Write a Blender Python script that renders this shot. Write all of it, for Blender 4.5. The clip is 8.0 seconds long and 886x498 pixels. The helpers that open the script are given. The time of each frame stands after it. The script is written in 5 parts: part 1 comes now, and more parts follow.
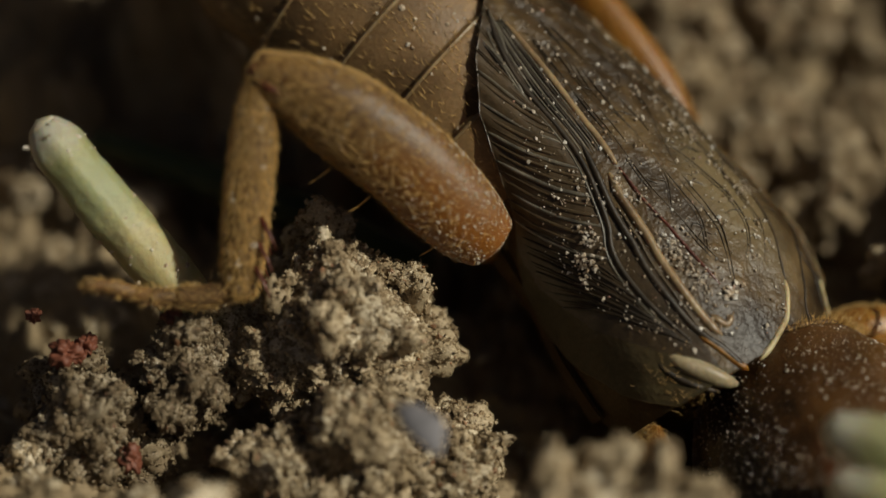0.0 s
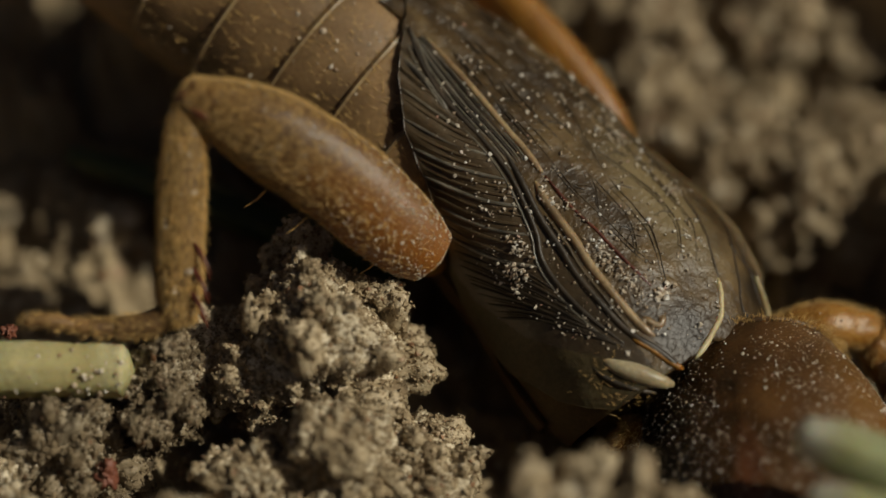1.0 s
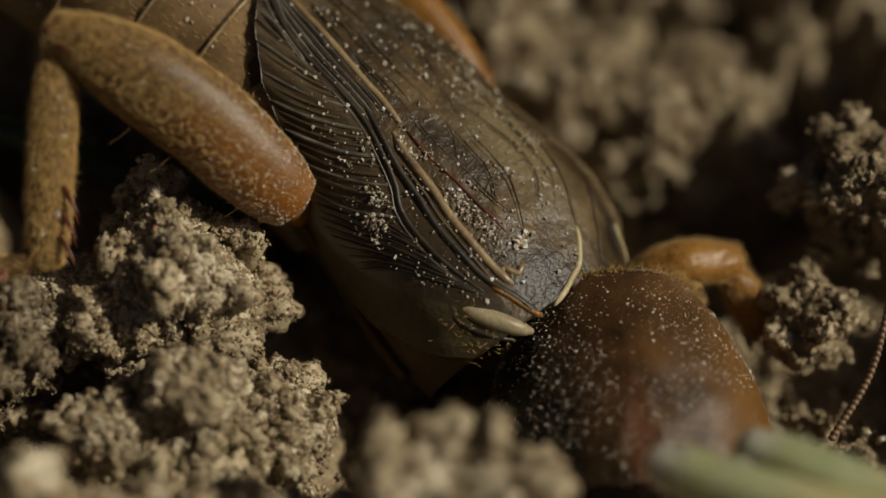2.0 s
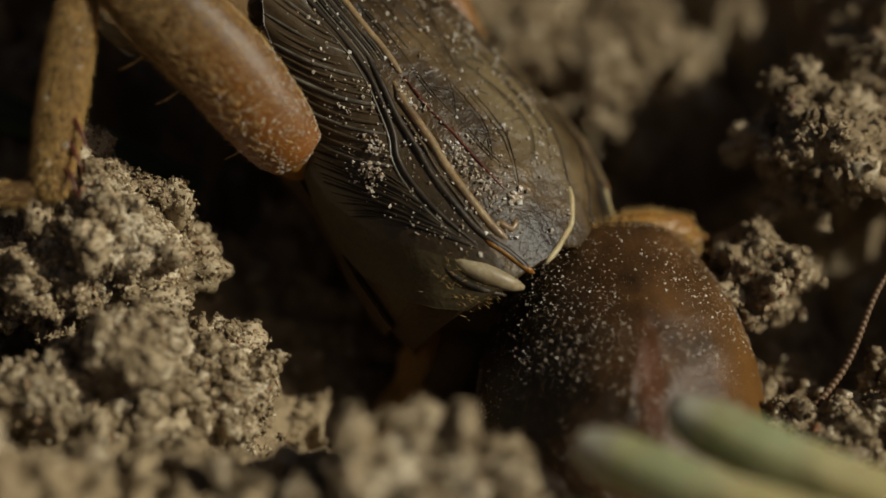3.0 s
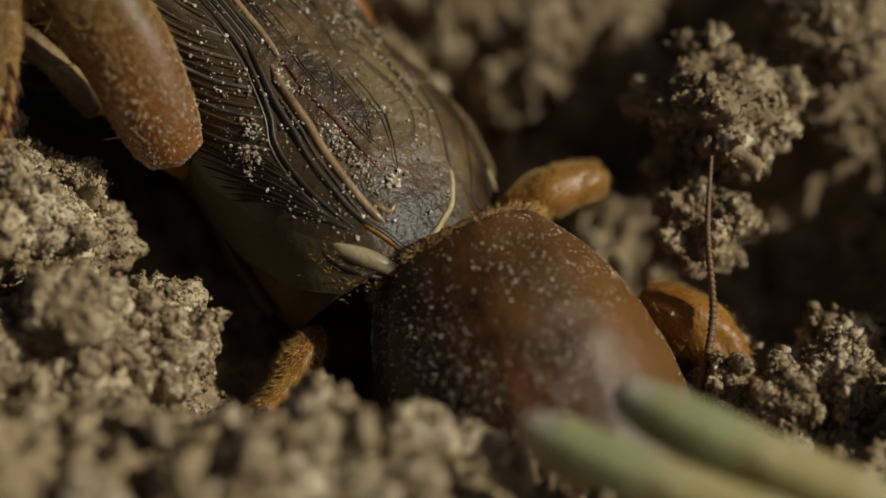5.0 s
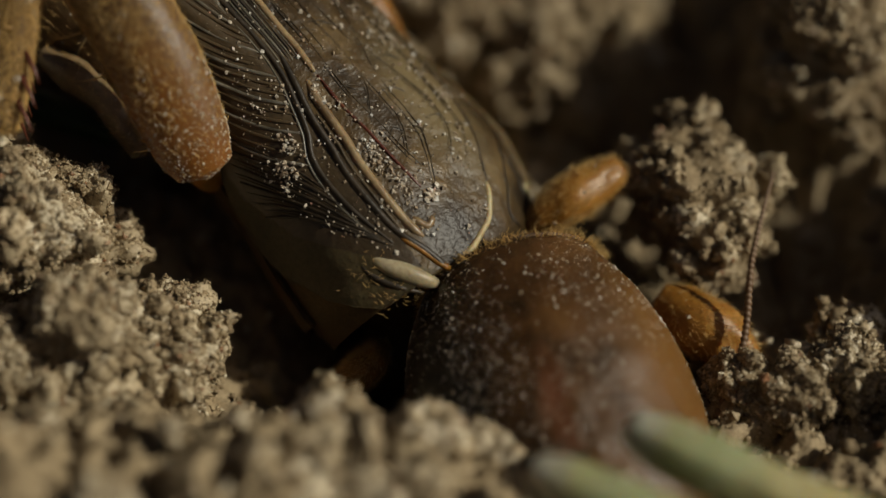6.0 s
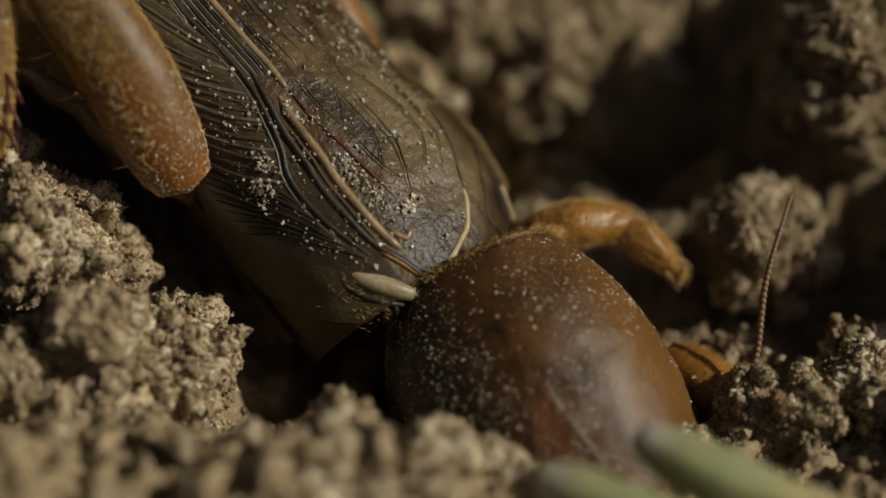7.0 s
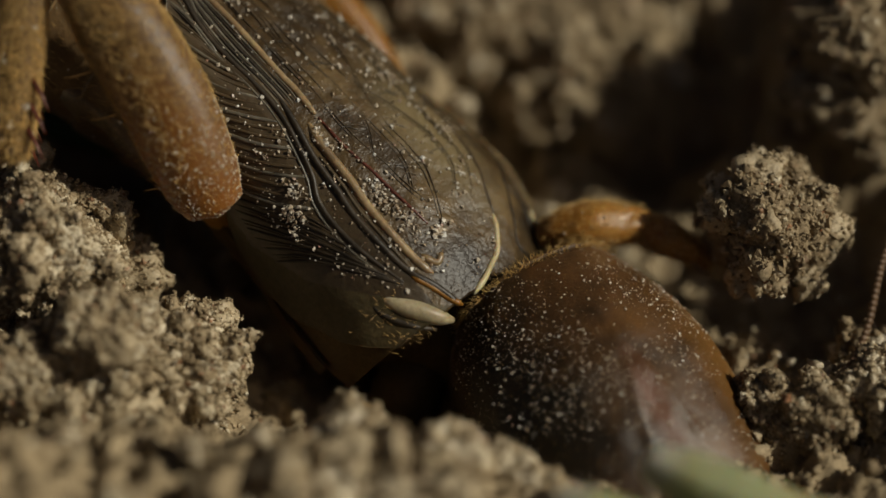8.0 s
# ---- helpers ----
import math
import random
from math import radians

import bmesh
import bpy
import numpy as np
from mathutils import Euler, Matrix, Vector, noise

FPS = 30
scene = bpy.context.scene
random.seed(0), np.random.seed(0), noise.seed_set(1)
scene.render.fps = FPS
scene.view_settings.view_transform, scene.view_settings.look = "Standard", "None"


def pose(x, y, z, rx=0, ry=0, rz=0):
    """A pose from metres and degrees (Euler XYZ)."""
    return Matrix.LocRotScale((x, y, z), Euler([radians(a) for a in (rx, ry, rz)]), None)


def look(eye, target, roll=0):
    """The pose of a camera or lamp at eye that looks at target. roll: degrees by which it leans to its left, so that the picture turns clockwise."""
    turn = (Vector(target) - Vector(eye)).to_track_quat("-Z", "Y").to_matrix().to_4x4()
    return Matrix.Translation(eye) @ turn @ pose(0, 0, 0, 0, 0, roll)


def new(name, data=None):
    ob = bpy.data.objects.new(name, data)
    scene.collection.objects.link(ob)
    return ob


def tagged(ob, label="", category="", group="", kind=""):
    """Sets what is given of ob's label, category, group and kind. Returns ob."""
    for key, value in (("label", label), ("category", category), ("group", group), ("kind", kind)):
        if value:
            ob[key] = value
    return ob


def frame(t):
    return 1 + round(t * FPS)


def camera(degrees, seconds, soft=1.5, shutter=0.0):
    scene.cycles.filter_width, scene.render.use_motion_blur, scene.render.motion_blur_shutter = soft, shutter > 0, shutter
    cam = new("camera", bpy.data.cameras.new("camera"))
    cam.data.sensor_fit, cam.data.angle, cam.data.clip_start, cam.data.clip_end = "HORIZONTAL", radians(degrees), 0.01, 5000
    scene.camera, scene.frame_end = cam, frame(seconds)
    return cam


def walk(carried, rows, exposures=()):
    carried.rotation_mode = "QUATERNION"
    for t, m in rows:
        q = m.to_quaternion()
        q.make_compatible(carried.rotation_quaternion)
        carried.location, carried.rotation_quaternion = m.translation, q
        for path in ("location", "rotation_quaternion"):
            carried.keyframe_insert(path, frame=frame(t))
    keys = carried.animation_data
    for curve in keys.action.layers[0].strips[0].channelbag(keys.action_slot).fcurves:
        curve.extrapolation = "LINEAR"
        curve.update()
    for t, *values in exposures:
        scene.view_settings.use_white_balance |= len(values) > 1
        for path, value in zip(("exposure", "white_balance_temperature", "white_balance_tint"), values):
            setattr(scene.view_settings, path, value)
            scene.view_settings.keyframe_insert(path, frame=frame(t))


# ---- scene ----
cam = camera(26.0, 8.0, soft=1.5, shutter=0.25)
cam.data.dof.use_dof, cam.data.dof.focus_distance, cam.data.dof.aperture_fstop = True, 0.0482, 25.0
EYE = (0.0, -0.03537, 0.03785)
walk(cam, [(t, pose(*EYE, rx, ry, rz)) for t, rx, ry, rz in [
    (0, 50.675, 3.279, 6.185),
    (0.5, 50.743, 3.078, 6.23),
    (1, 51.052, 3.007, 5.5),
    (1.5, 50.362, 1.316, 2.989),
    (1.7, 49.876, 0.963, 2.356),
    (2.8, 48.252, 0.19, 0.456),
    (3, 48, -0.008, -0.009),
    (3.5, 47.297, -0.597, -0.594),
    (4, 46.98, -0.813, -1.129),
    (4.5, 46.737, -1.221, -1.302),
    (6, 46.728, -0.312, -1.804),
    (6.5, 46.923, -0.188, -1.602),
    (7, 47.176, -0.303, -1.314),
    (7.5, 47.281, -0.126, -1.254),
    (8, 47.282, -0.058, -1.141),
]])

# ---- light ----
SUN_EL, SUN_AZ = 38.0, 101.0     # degrees; azimuth clockwise from the far side (+y)
world = bpy.data.worlds.new("sky")
scene.world = world
world.use_nodes = True
wn = world.node_tree.nodes
sky = wn.new("ShaderNodeTexSky")
sky.sky_type, sky.sun_disc = "NISHITA", False
sky.dust_density, sky.air_density = 6.0, 0.6
sky.sun_elevation, sky.sun_rotation = radians(SUN_EL), radians(SUN_AZ)
world.node_tree.links.new(sky.outputs[0], wn["Background"].inputs[0])
wn["Background"].inputs[1].default_value = 0.016
sun = new("sun", bpy.data.lights.new("sun", "SUN"))
sun.data.energy, sun.data.angle, sun.data.color = 2.98, radians(0.7), (1.0, 0.957, 0.80)
to_sun = Vector((math.sin(radians(SUN_AZ)) * math.cos(radians(SUN_EL)), math.cos(radians(SUN_AZ)) * math.cos(radians(SUN_EL)), math.sin(radians(SUN_EL))))
sun.matrix_world = look(to_sun, (0, 0, 0))
scene.view_settings.exposure = 0.0

MM = 0.001


# ---- materials ----
def material(name):
    m = bpy.data.materials.new(name)
    m.use_nodes = True
    nt = m.node_tree
    return m, nt, nt.nodes["Principled BSDF"]


def node(nt, kind, **values):
    n = nt.nodes.new(kind)
    for key, v in values.items():
        n.inputs[key.replace("_", " ")].default_value = v
    return n


def ramp(nt, source, stops):
    r = nt.nodes.new("ShaderNodeValToRGB")
    el = r.color_ramp.elements
    while len(el) < len(stops):
        el.new(0.5)
    for e, (at, c) in zip(el, stops):
        e.position, e.color = at, (*c, 1)
    nt.links.new(source, r.inputs[0])
    return r.outputs[0]


def mixed(nt, mode, fac, a, b):
    m = nt.nodes.new("ShaderNodeMix")
    m.data_type, m.blend_type = "RGBA", mode
    for sock, v in ((m.inputs[0], fac), (m.inputs[6], a), (m.inputs[7], b)):
        if hasattr(v, "links"):
            nt.links.new(v, sock)
        elif isinstance(v, (int, float)):
            sock.default_value = v
        else:
            sock.default_value = (*v, 1)
    return m.outputs[2]


def noise_tex(nt, per_mm, detail=4.0, rough=0.6, stretch=None):
    co = nt.nodes.new("ShaderNodeTexCoord")
    n = node(nt, "ShaderNodeTexNoise", Scale=1000.0 * per_mm, Detail=detail, Roughness=rough)
    src = co.outputs["Object"]
    if stretch:
        mp = nt.nodes.new("ShaderNodeMapping")
        mp.inputs["Scale"].default_value = stretch
        nt.links.new(src, mp.inputs["Vector"])
        src = mp.outputs[0]
    nt.links.new(src, n.inputs["Vector"])
    return n.outputs["Fac"]


def bumped(nt, bs, height, mm, strength=1.0):
    b = nt.nodes.new("ShaderNodeBump")
    b.inputs["Distance"].default_value, b.inputs["Strength"].default_value = mm * MM, strength
    nt.links.new(height, b.inputs["Height"])
    nt.links.new(b.outputs[0], bs.inputs["Normal"])


def soil_material(name, shaded=1.0):
    """Sandy loam: each grain its own tint, from brown clay to pale quartz and a few red ones."""
    m, nt, bs = material(name)
    geo = nt.nodes.new("ShaderNodeNewGeometry")
    tint = ramp(nt, geo.outputs["Random Per Island"], [
        (0.0, (0.20, 0.142, 0.080)), (0.3, (0.302, 0.226, 0.134)), (0.65, (0.38, 0.293, 0.182)), (0.88, (0.505, 0.41, 0.278)),
        (0.955, (0.72, 0.64, 0.50)), (0.982, (0.34, 0.16, 0.08)), (1.0, (0.17, 0.14, 0.105))])
    patch = ramp(nt, noise_tex(nt, 0.7), [(0.3, (0.74, 0.71, 0.65)), (0.7, (1.12, 1.11, 1.08))])
    fine = ramp(nt, noise_tex(nt, 14.0), [(0.28, (0.66, 0.64, 0.60)), (0.72, (1.2, 1.2, 1.18))])
    col = mixed(nt, "MULTIPLY", 1.0, mixed(nt, "MULTIPLY", 1.0, tint, patch), fine)
    # a factor below 1 bakes shade into every tint
    col = mixed(nt, "MULTIPLY", 1.0, col, (shaded, 0.97 * shaded, 0.93 * shaded)) if shaded < 1 else col
    nt.links.new(col, bs.inputs["Base Color"])
    shine = nt.nodes.new("ShaderNodeMapRange")
    shine.inputs["From Min"].default_value, shine.inputs["To Min"].default_value, shine.inputs["To Max"].default_value = 0.55, 0.75, 0.16
    nt.links.new(geo.outputs["Random Per Island"], shine.inputs["Value"])
    nt.links.new(shine.outputs[0], bs.inputs["Roughness"])
    bs.inputs["Specular IOR Level"].default_value = 0.5
    bumped(nt, bs, noise_tex(nt, 16.0, 4.0), 0.04)
    return m


def residue(m, col, low, high, per_mm, rough):
    """Dried pale residue lying in patches on a cuticle."""
    nt = m.node_tree
    bs = nt.nodes["Principled BSDF"]
    was = bs.inputs["Base Color"].links[0].from_socket
    spots = ramp(nt, noise_tex(nt, per_mm, 8.0, 0.75), [(low, (0, 0, 0)), (high, (1, 1, 1))])
    broad = ramp(nt, noise_tex(nt, 0.45, 2.0), [(0.45, (0, 0, 0)), (0.65, (1, 1, 1))])
    both = mixed(nt, "MULTIPLY", 1.0, spots, broad)
    nt.links.new(mixed(nt, "MIX", both, was, col), bs.inputs["Base Color"])
    r = nt.nodes.new("ShaderNodeMapRange")
    r.inputs["To Min"].default_value, r.inputs["To Max"].default_value = bs.inputs["Roughness"].default_value, rough
    nt.links.new(both, r.inputs["Value"])
    nt.links.new(r.outputs[0], bs.inputs["Roughness"])


def blotch(m, col, cx, cy, rx, ry, wobble):
    """A soft-edged mark of colour round (cx, cy) millimetres of the part's own plane."""
    nt = m.node_tree
    bs = nt.nodes["Principled BSDF"]
    was = bs.inputs["Base Color"].links[0].from_socket
    co = nt.nodes.new("ShaderNodeTexCoord")
    mp = nt.nodes.new("ShaderNodeMapping")
    mp.inputs["Location"].default_value = (-cx / rx, -cy / ry, 0)
    mp.inputs["Scale"].default_value = (1000 / rx, 1000 / ry, 0)
    nt.links.new(co.outputs["Object"], mp.inputs["Vector"])
    ln = nt.nodes.new("ShaderNodeVectorMath")
    ln.operation = "LENGTH"
    nt.links.new(mp.outputs[0], ln.inputs[0])
    add = nt.nodes.new("ShaderNodeMath")
    add.operation = "MULTIPLY_ADD"
    nt.links.new(noise_tex(nt, 1.1, 5.0, 0.65), add.inputs[0])
    add.inputs[1].default_value = wobble
    nt.links.new(ln.outputs["Value"], add.inputs[2])
    half = nt.nodes.new("ShaderNodeMath")
    half.operation = "MULTIPLY"
    half.inputs[1].default_value = 0.4
    nt.links.new(add.outputs[0], half.inputs[0])
    mask = ramp(nt, half.outputs[0], [(0.14 + 0.2 * wobble, (0.9, 0.9, 0.9)), (0.44 + 0.24 * wobble, (0, 0, 0))])
    nt.links.new(mixed(nt, "MIX", mask, was, col), bs.inputs["Base Color"])


def cuticle(name, dark, mid, light, per_mm=0.5, rough=0.42, sss=0.15, gloss=0.5, coat=0.0, stretch=None, relief=0.012, grain=9.0):
    m, nt, bs = material(name)
    broad = ramp(nt, noise_tex(nt, per_mm, 3.0, 0.55, stretch), [(0.28, dark), (0.5, mid), (0.74, light)])
    fleck = ramp(nt, noise_tex(nt, grain, 4.0, 0.7), [(0.3, (0.72, 0.7, 0.66)), (0.7, (1.15, 1.13, 1.1))])
    nt.links.new(mixed(nt, "MULTIPLY", 1.0, broad, fleck), bs.inputs["Base Color"])
    bs.inputs["Roughness"].default_value = rough
    bs.inputs["Specular IOR Level"].default_value = gloss
    bs.inputs["Coat Weight"].default_value = coat
    bs.inputs["Coat Roughness"].default_value = 0.25
    bs.inputs["Subsurface Weight"].default_value = sss
    bs.inputs["Subsurface Radius"].default_value = (1.0, 0.45, 0.15)
    bs.inputs["Subsurface Scale"].default_value = 0.5 * MM
    bumped(nt, bs, noise_tex(nt, grain, 4.0), relief)
    return m


SOIL = soil_material("sandy_soil")
# darker copy: stained soil with the hollow's shade put into its colour
SHADED_SOIL = soil_material("shaded_sandy_soil", 0.55)
PRONOTUM = cuticle("brown_shield_cuticle", (0.026, 0.014, 0.005), (0.078, 0.036, 0.011), (0.135, 0.064, 0.019), 0.6, 0.33, 0.12, 0.4, 0.0, None, 0.022, 13.0)
# shading put into the colour: flank away from sun near-black, sunward flank golden
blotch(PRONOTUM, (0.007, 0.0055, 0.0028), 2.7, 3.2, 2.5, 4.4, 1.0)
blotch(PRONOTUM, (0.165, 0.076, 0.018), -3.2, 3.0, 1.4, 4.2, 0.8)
residue(PRONOTUM, (0.15, 0.11, 0.06), 0.56, 0.70, 4.0, 0.6)
blotch(PRONOTUM, (0.115, 0.040, 0.015), 0.0, 3.9, 0.42, 1.5, 1.0)
TERGITE = cuticle("abdomen_cuticle", (0.085, 0.05, 0.022), (0.20, 0.122, 0.055), (0.34, 0.21, 0.095), 0.35, 0.45, 0.15, 0.4, 0.0, None, 0.015, 10.0)
FEMUR = cuticle("velvety_leg_cuticle", (0.065, 0.036, 0.014), (0.135, 0.075, 0.028), (0.23, 0.125, 0.043), 0.6, 0.5, 0.25, 0.4, 0.0, None, 0.02, 12.0)
THIGH = cuticle("velvety_thigh_cuticle", (0.075, 0.037, 0.013), (0.122, 0.061, 0.019), (0.175, 0.086, 0.025), 0.4, 0.38, 0.3, 0.5, 0.0, None, 0.02, 12.0)
blotch(THIGH, (0.27, 0.098, 0.015), -0.5, 1.0, 1.7, 3.6, 0.9)
AMBER = cuticle("amber_leg_cuticle", (0.17, 0.068, 0.010), (0.27, 0.120, 0.018), (0.37, 0.18, 0.035), 0.5, 0.4, 0.3, 0.45, 0.0, None, 0.015, 9.0)
PALE = cuticle("pale_membrane", (0.30, 0.24, 0.12), (0.46, 0.38, 0.22), (0.6, 0.52, 0.34), 0.8, 0.45, 0.3, 0.4)
BELLY = cuticle("side_plate_cuticle", (0.04, 0.024, 0.009), (0.075, 0.046, 0.017), (0.12, 0.076, 0.030), 0.4, 0.6, 0.2, 0.2)
UNDERSIDE = cuticle("soft_amber_underside", (0.15, 0.092, 0.028), (0.24, 0.15, 0.05), (0.33, 0.22, 0.085), 0.5, 0.5, 0.3, 0.3)
WING = cuticle("smoky_wing_membrane", (0.018, 0.010, 0.003), (0.060, 0.036, 0.0135), (0.145, 0.097, 0.043), 1.1, 0.40, 0.05, 0.34, 0.0, (1.0, 0.5, 1.0), 0.07, 3.0)
SIDEWING = cuticle("brown_wing_side", (0.030, 0.020, 0.010), (0.062, 0.042, 0.022), (0.105, 0.074, 0.042), 0.6, 0.34, 0.1, 0.5, 0.0, (1.0, 0.35, 1.0), 0.02, 6.0)
FIELD = cuticle("olive_wing_field", (0.042, 0.031, 0.013), (0.074, 0.055, 0.025), (0.115, 0.089, 0.044), 0.5, 0.5, 0.25, 0.3, 0.0, (1.0, 0.35, 1.0), 0.02, 6.0)
LOBE = cuticle("cream_lobe", (0.22, 0.175, 0.10), (0.34, 0.28, 0.175), (0.44, 0.38, 0.26), 0.8, 0.4, 0.3, 0.4)
BORDER = cuticle("tan_wing_border", (0.12, 0.085, 0.045), (0.24, 0.18, 0.10), (0.38, 0.31, 0.19), 1.2, 0.35, 0.2, 0.5)
residue(WING, (0.30, 0.275, 0.235), 0.61, 0.71, 3.6, 0.45)
blotch(WING, (0.012, 0.006, 0.002), 0.85, -0.1, 1.0, 1.1, 0.4)
blotch(WING, (0.012, 0.007, 0.003), -2.0, -0.1, 0.6, 0.7, 0.5)
blotch(WING, (0.17, 0.125, 0.06), -0.9, -3.4, 1.2, 2.6, 0.9)
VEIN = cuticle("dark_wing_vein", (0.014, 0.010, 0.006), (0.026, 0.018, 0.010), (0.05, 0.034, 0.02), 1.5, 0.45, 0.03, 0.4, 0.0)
NET = cuticle("olive_wing_vein", (0.03, 0.02, 0.010), (0.055, 0.038, 0.019), (0.10, 0.07, 0.038), 1.5, 0.4, 0.05, 0.4, 0.0)
RIDGE = cuticle("tan_wing_ridge", (0.16, 0.105, 0.055), (0.26, 0.18, 0.095), (0.36, 0.27, 0.15), 1.0, 0.35, 0.2, 0.5, 0.2)
STRIPE = cuticle("blue_grey_wing_fold", (0.07, 0.062, 0.048), (0.13, 0.115, 0.09), (0.24, 0.215, 0.175), 1.5, 0.3, 0.1, 0.5, 0.2)
DARK = cuticle("dark_red_knee", (0.05, 0.012, 0.006), (0.09, 0.02, 0.01), (0.13, 0.035, 0.015), 2.0, 0.35, 0.2)
STEM = cuticle("green_shoot_skin", (0.20, 0.21, 0.075), (0.38, 0.36, 0.18), (0.55, 0.50, 0.34), 0.5, 0.5, 0.35, 0.4, 0.0, (1.0, 0.3, 1.0), 0.03, 5.0)
blotch(STEM, (0.29, 0.31, 0.16), 0.0, 1.9, 1.6, 1.2, 0.8)
blotch(STEM, (0.45, 0.43, 0.34), 0.0, 0.0, 1.6, 0.9, 0.8)
blotch(STEM, (0.40, 0.34, 0.15), 0.3, 4.6, 1.0, 1.5, 0.9)
PITH = cuticle("pale_stem_pith", (0.42, 0.36, 0.24), (0.56, 0.5, 0.36), (0.68, 0.63, 0.5), 2.0, 0.7, 0.3, 0.3)


def plain(name, col, rough, sss=0.0):
    m, nt, bs = material(name)
    tone = ramp(nt, noise_tex(nt, 3.0), [(0.3, tuple(0.75 * c for c in col)), (0.7, tuple(1.15 * c for c in col))])
    nt.links.new(tone, bs.inputs["Base Color"])
    bs.inputs["Roughness"].default_value = rough
    return m


HAIR = plain("golden_bristle", (0.62, 0.39, 0.13), 0.35)
DOWN = plain("brown_down", (0.26, 0.15, 0.05), 0.45)
DUST, dust_nt, dust_bs = material("pale_sand_dust")
dust_geo = dust_nt.nodes.new("ShaderNodeNewGeometry")
dust_nt.links.new(ramp(dust_nt, dust_geo.outputs["Random Per Island"], [(0.0, (0.30, 0.21, 0.13)), (0.4, (0.45, 0.37, 0.27)), (0.8, (0.58, 0.52, 0.43)), (0.97, (0.70, 0.68, 0.63)), (1.0, (0.36, 0.16, 0.09))]), dust_bs.inputs["Base Color"])
dust_bs.inputs["Roughness"].default_value = 0.5
FEELER = plain("brown_feeler", (0.16, 0.09, 0.045), 0.5)


# ---- mesh tools (sizes in millimetres) ----
def mesh_of(name, verts, faces, mats, smooth=True, index=None):
    me = bpy.data.meshes.new(name)
    v = np.asarray(verts, float) * MM
    me.from_pydata(v.tolist(), [], [tuple(f) for f in faces] if not isinstance(faces, np.ndarray) else faces.tolist())
    for m in mats:
        me.materials.append(m)
    me.polygons.foreach_set("use_smooth", np.broadcast_to(smooth, len(me.polygons)).copy())
    if index is not None:
        me.polygons.foreach_set("material_index", np.asarray(index, np.int32))
    me.update()
    return me


def part(name, mesh, parent, label="", kind=""):
    ob = new(name, mesh)
    ob.parent = parent
    return tagged(ob, label, kind=kind)


def thing(name, mesh, label, category, group="", m=None, kind=""):
    ob = tagged(new(name, mesh), label, category, group, kind)
    if m is not None:
        ob.matrix_basis = m
    return ob


def grid_faces(nu, nv, wrap=False):
    i, j = np.meshgrid(np.arange(nu - 1), np.arange(nv if wrap else nv - 1), indexing="ij")
    a, b = i * nv + j, i * nv + (j + 1) % nv
    return np.stack([a, b, b + nv, a + nv], -1).reshape(-1, 4)


def rail(points, n):
    """A smooth line through a few points (Catmull-Rom), sampled n times."""
    p = np.asarray(points, float)
    p = np.vstack([2 * p[0] - p[1], p, 2 * p[-1] - p[-2]])
    t = np.linspace(0, len(p) - 3 - 1e-9, n)
    i = t.astype(int)
    f = (t - i)[:, None]
    a, b, c, d = p[i], p[i + 1], p[i + 2], p[i + 3]
    return 0.5 * (2 * b + (c - a) * f + (2 * a - 5 * b + 4 * c - d) * f**2 + (3 * b - 3 * c + d - a) * f**3)


def tube(points, radii, n=24, sides=12, flat=1.0, up=(0, 0, 1)):
    """Verts and faces of a closed tube along a smooth line; flat squashes it across the line, at right angles to up."""
    line = rail(points, n)
    r = rail([[v, 0] for v in radii], n)[:, 0] if len(radii) > 1 else np.full(n, radii[0])
    along = np.gradient(line, axis=0)
    along /= np.linalg.norm(along, axis=1)[:, None]
    side = np.cross(along, np.asarray(up, float))
    side /= np.linalg.norm(side, axis=1)[:, None] + 1e-9
    top = np.cross(side, along)
    a = np.linspace(0, 2 * np.pi, sides, endpoint=False)
    ring = line[:, None] + r[:, None, None] * (flat * np.cos(a)[None, :, None] * side[:, None] + np.sin(a)[None, :, None] * top[:, None])
    verts = np.vstack([ring.reshape(-1, 3), line[0] - 0.4 * r[0] * along[0], line[-1] + 0.4 * r[-1] * along[-1]])
    faces = [tuple(f) for f in grid_faces(n, sides, True)]
    k = n * sides
    faces += [(k, (j + 1) % sides, j) for j in range(sides)]
    faces += [(k + 1, k - sides + j, k - sides + (j + 1) % sides) for j in range(sides)]
    return verts, faces


def joined(pieces):
    verts, faces, off = [], [], 0
    for v, f in pieces:
        verts.append(np.asarray(v))
        faces += [tuple(int(i) + off for i in q) for q in f]
        off += len(v)
    return np.vstack(verts), faces


def ico(level):
    bm = bmesh.new()
    bmesh.ops.create_icosphere(bm, subdivisions=level, radius=1.0)
    v = np.array([p.co[:] for p in bm.verts])
    f = np.array([[p.index for p in q.verts] for q in bm.faces])
    bm.free()
    return v, f


ICO = {n: ico(n) for n in (1, 2, 3, 4, 5, 6)}
ICO[0] = (np.array([(1, 0, 0), (-1, 0, 0), (0, 1, 0), (0, -1, 0), (0, 0, 1), (0, 0, -1)], float),
          np.array([(0, 2, 4), (2, 1, 4), (1, 3, 4), (3, 0, 4), (2, 0, 5), (1, 2, 5), (3, 1, 5), (0, 3, 5)]))


def turns(rng, n):
    q = rng.normal(size=(n, 4))
    q /= np.linalg.norm(q, axis=1)[:, None]
    w, x, y, z = q.T
    return np.stack([1 - 2 * (y * y + z * z), 2 * (x * y - z * w), 2 * (x * z + y * w), 2 * (x * y + z * w), 1 - 2 * (x * x + z * z), 2 * (y * z - x * w),
                     2 * (x * z - y * w), 2 * (y * z + x * w), 1 - 2 * (x * x + y * y)], -1).reshape(-1, 3, 3)


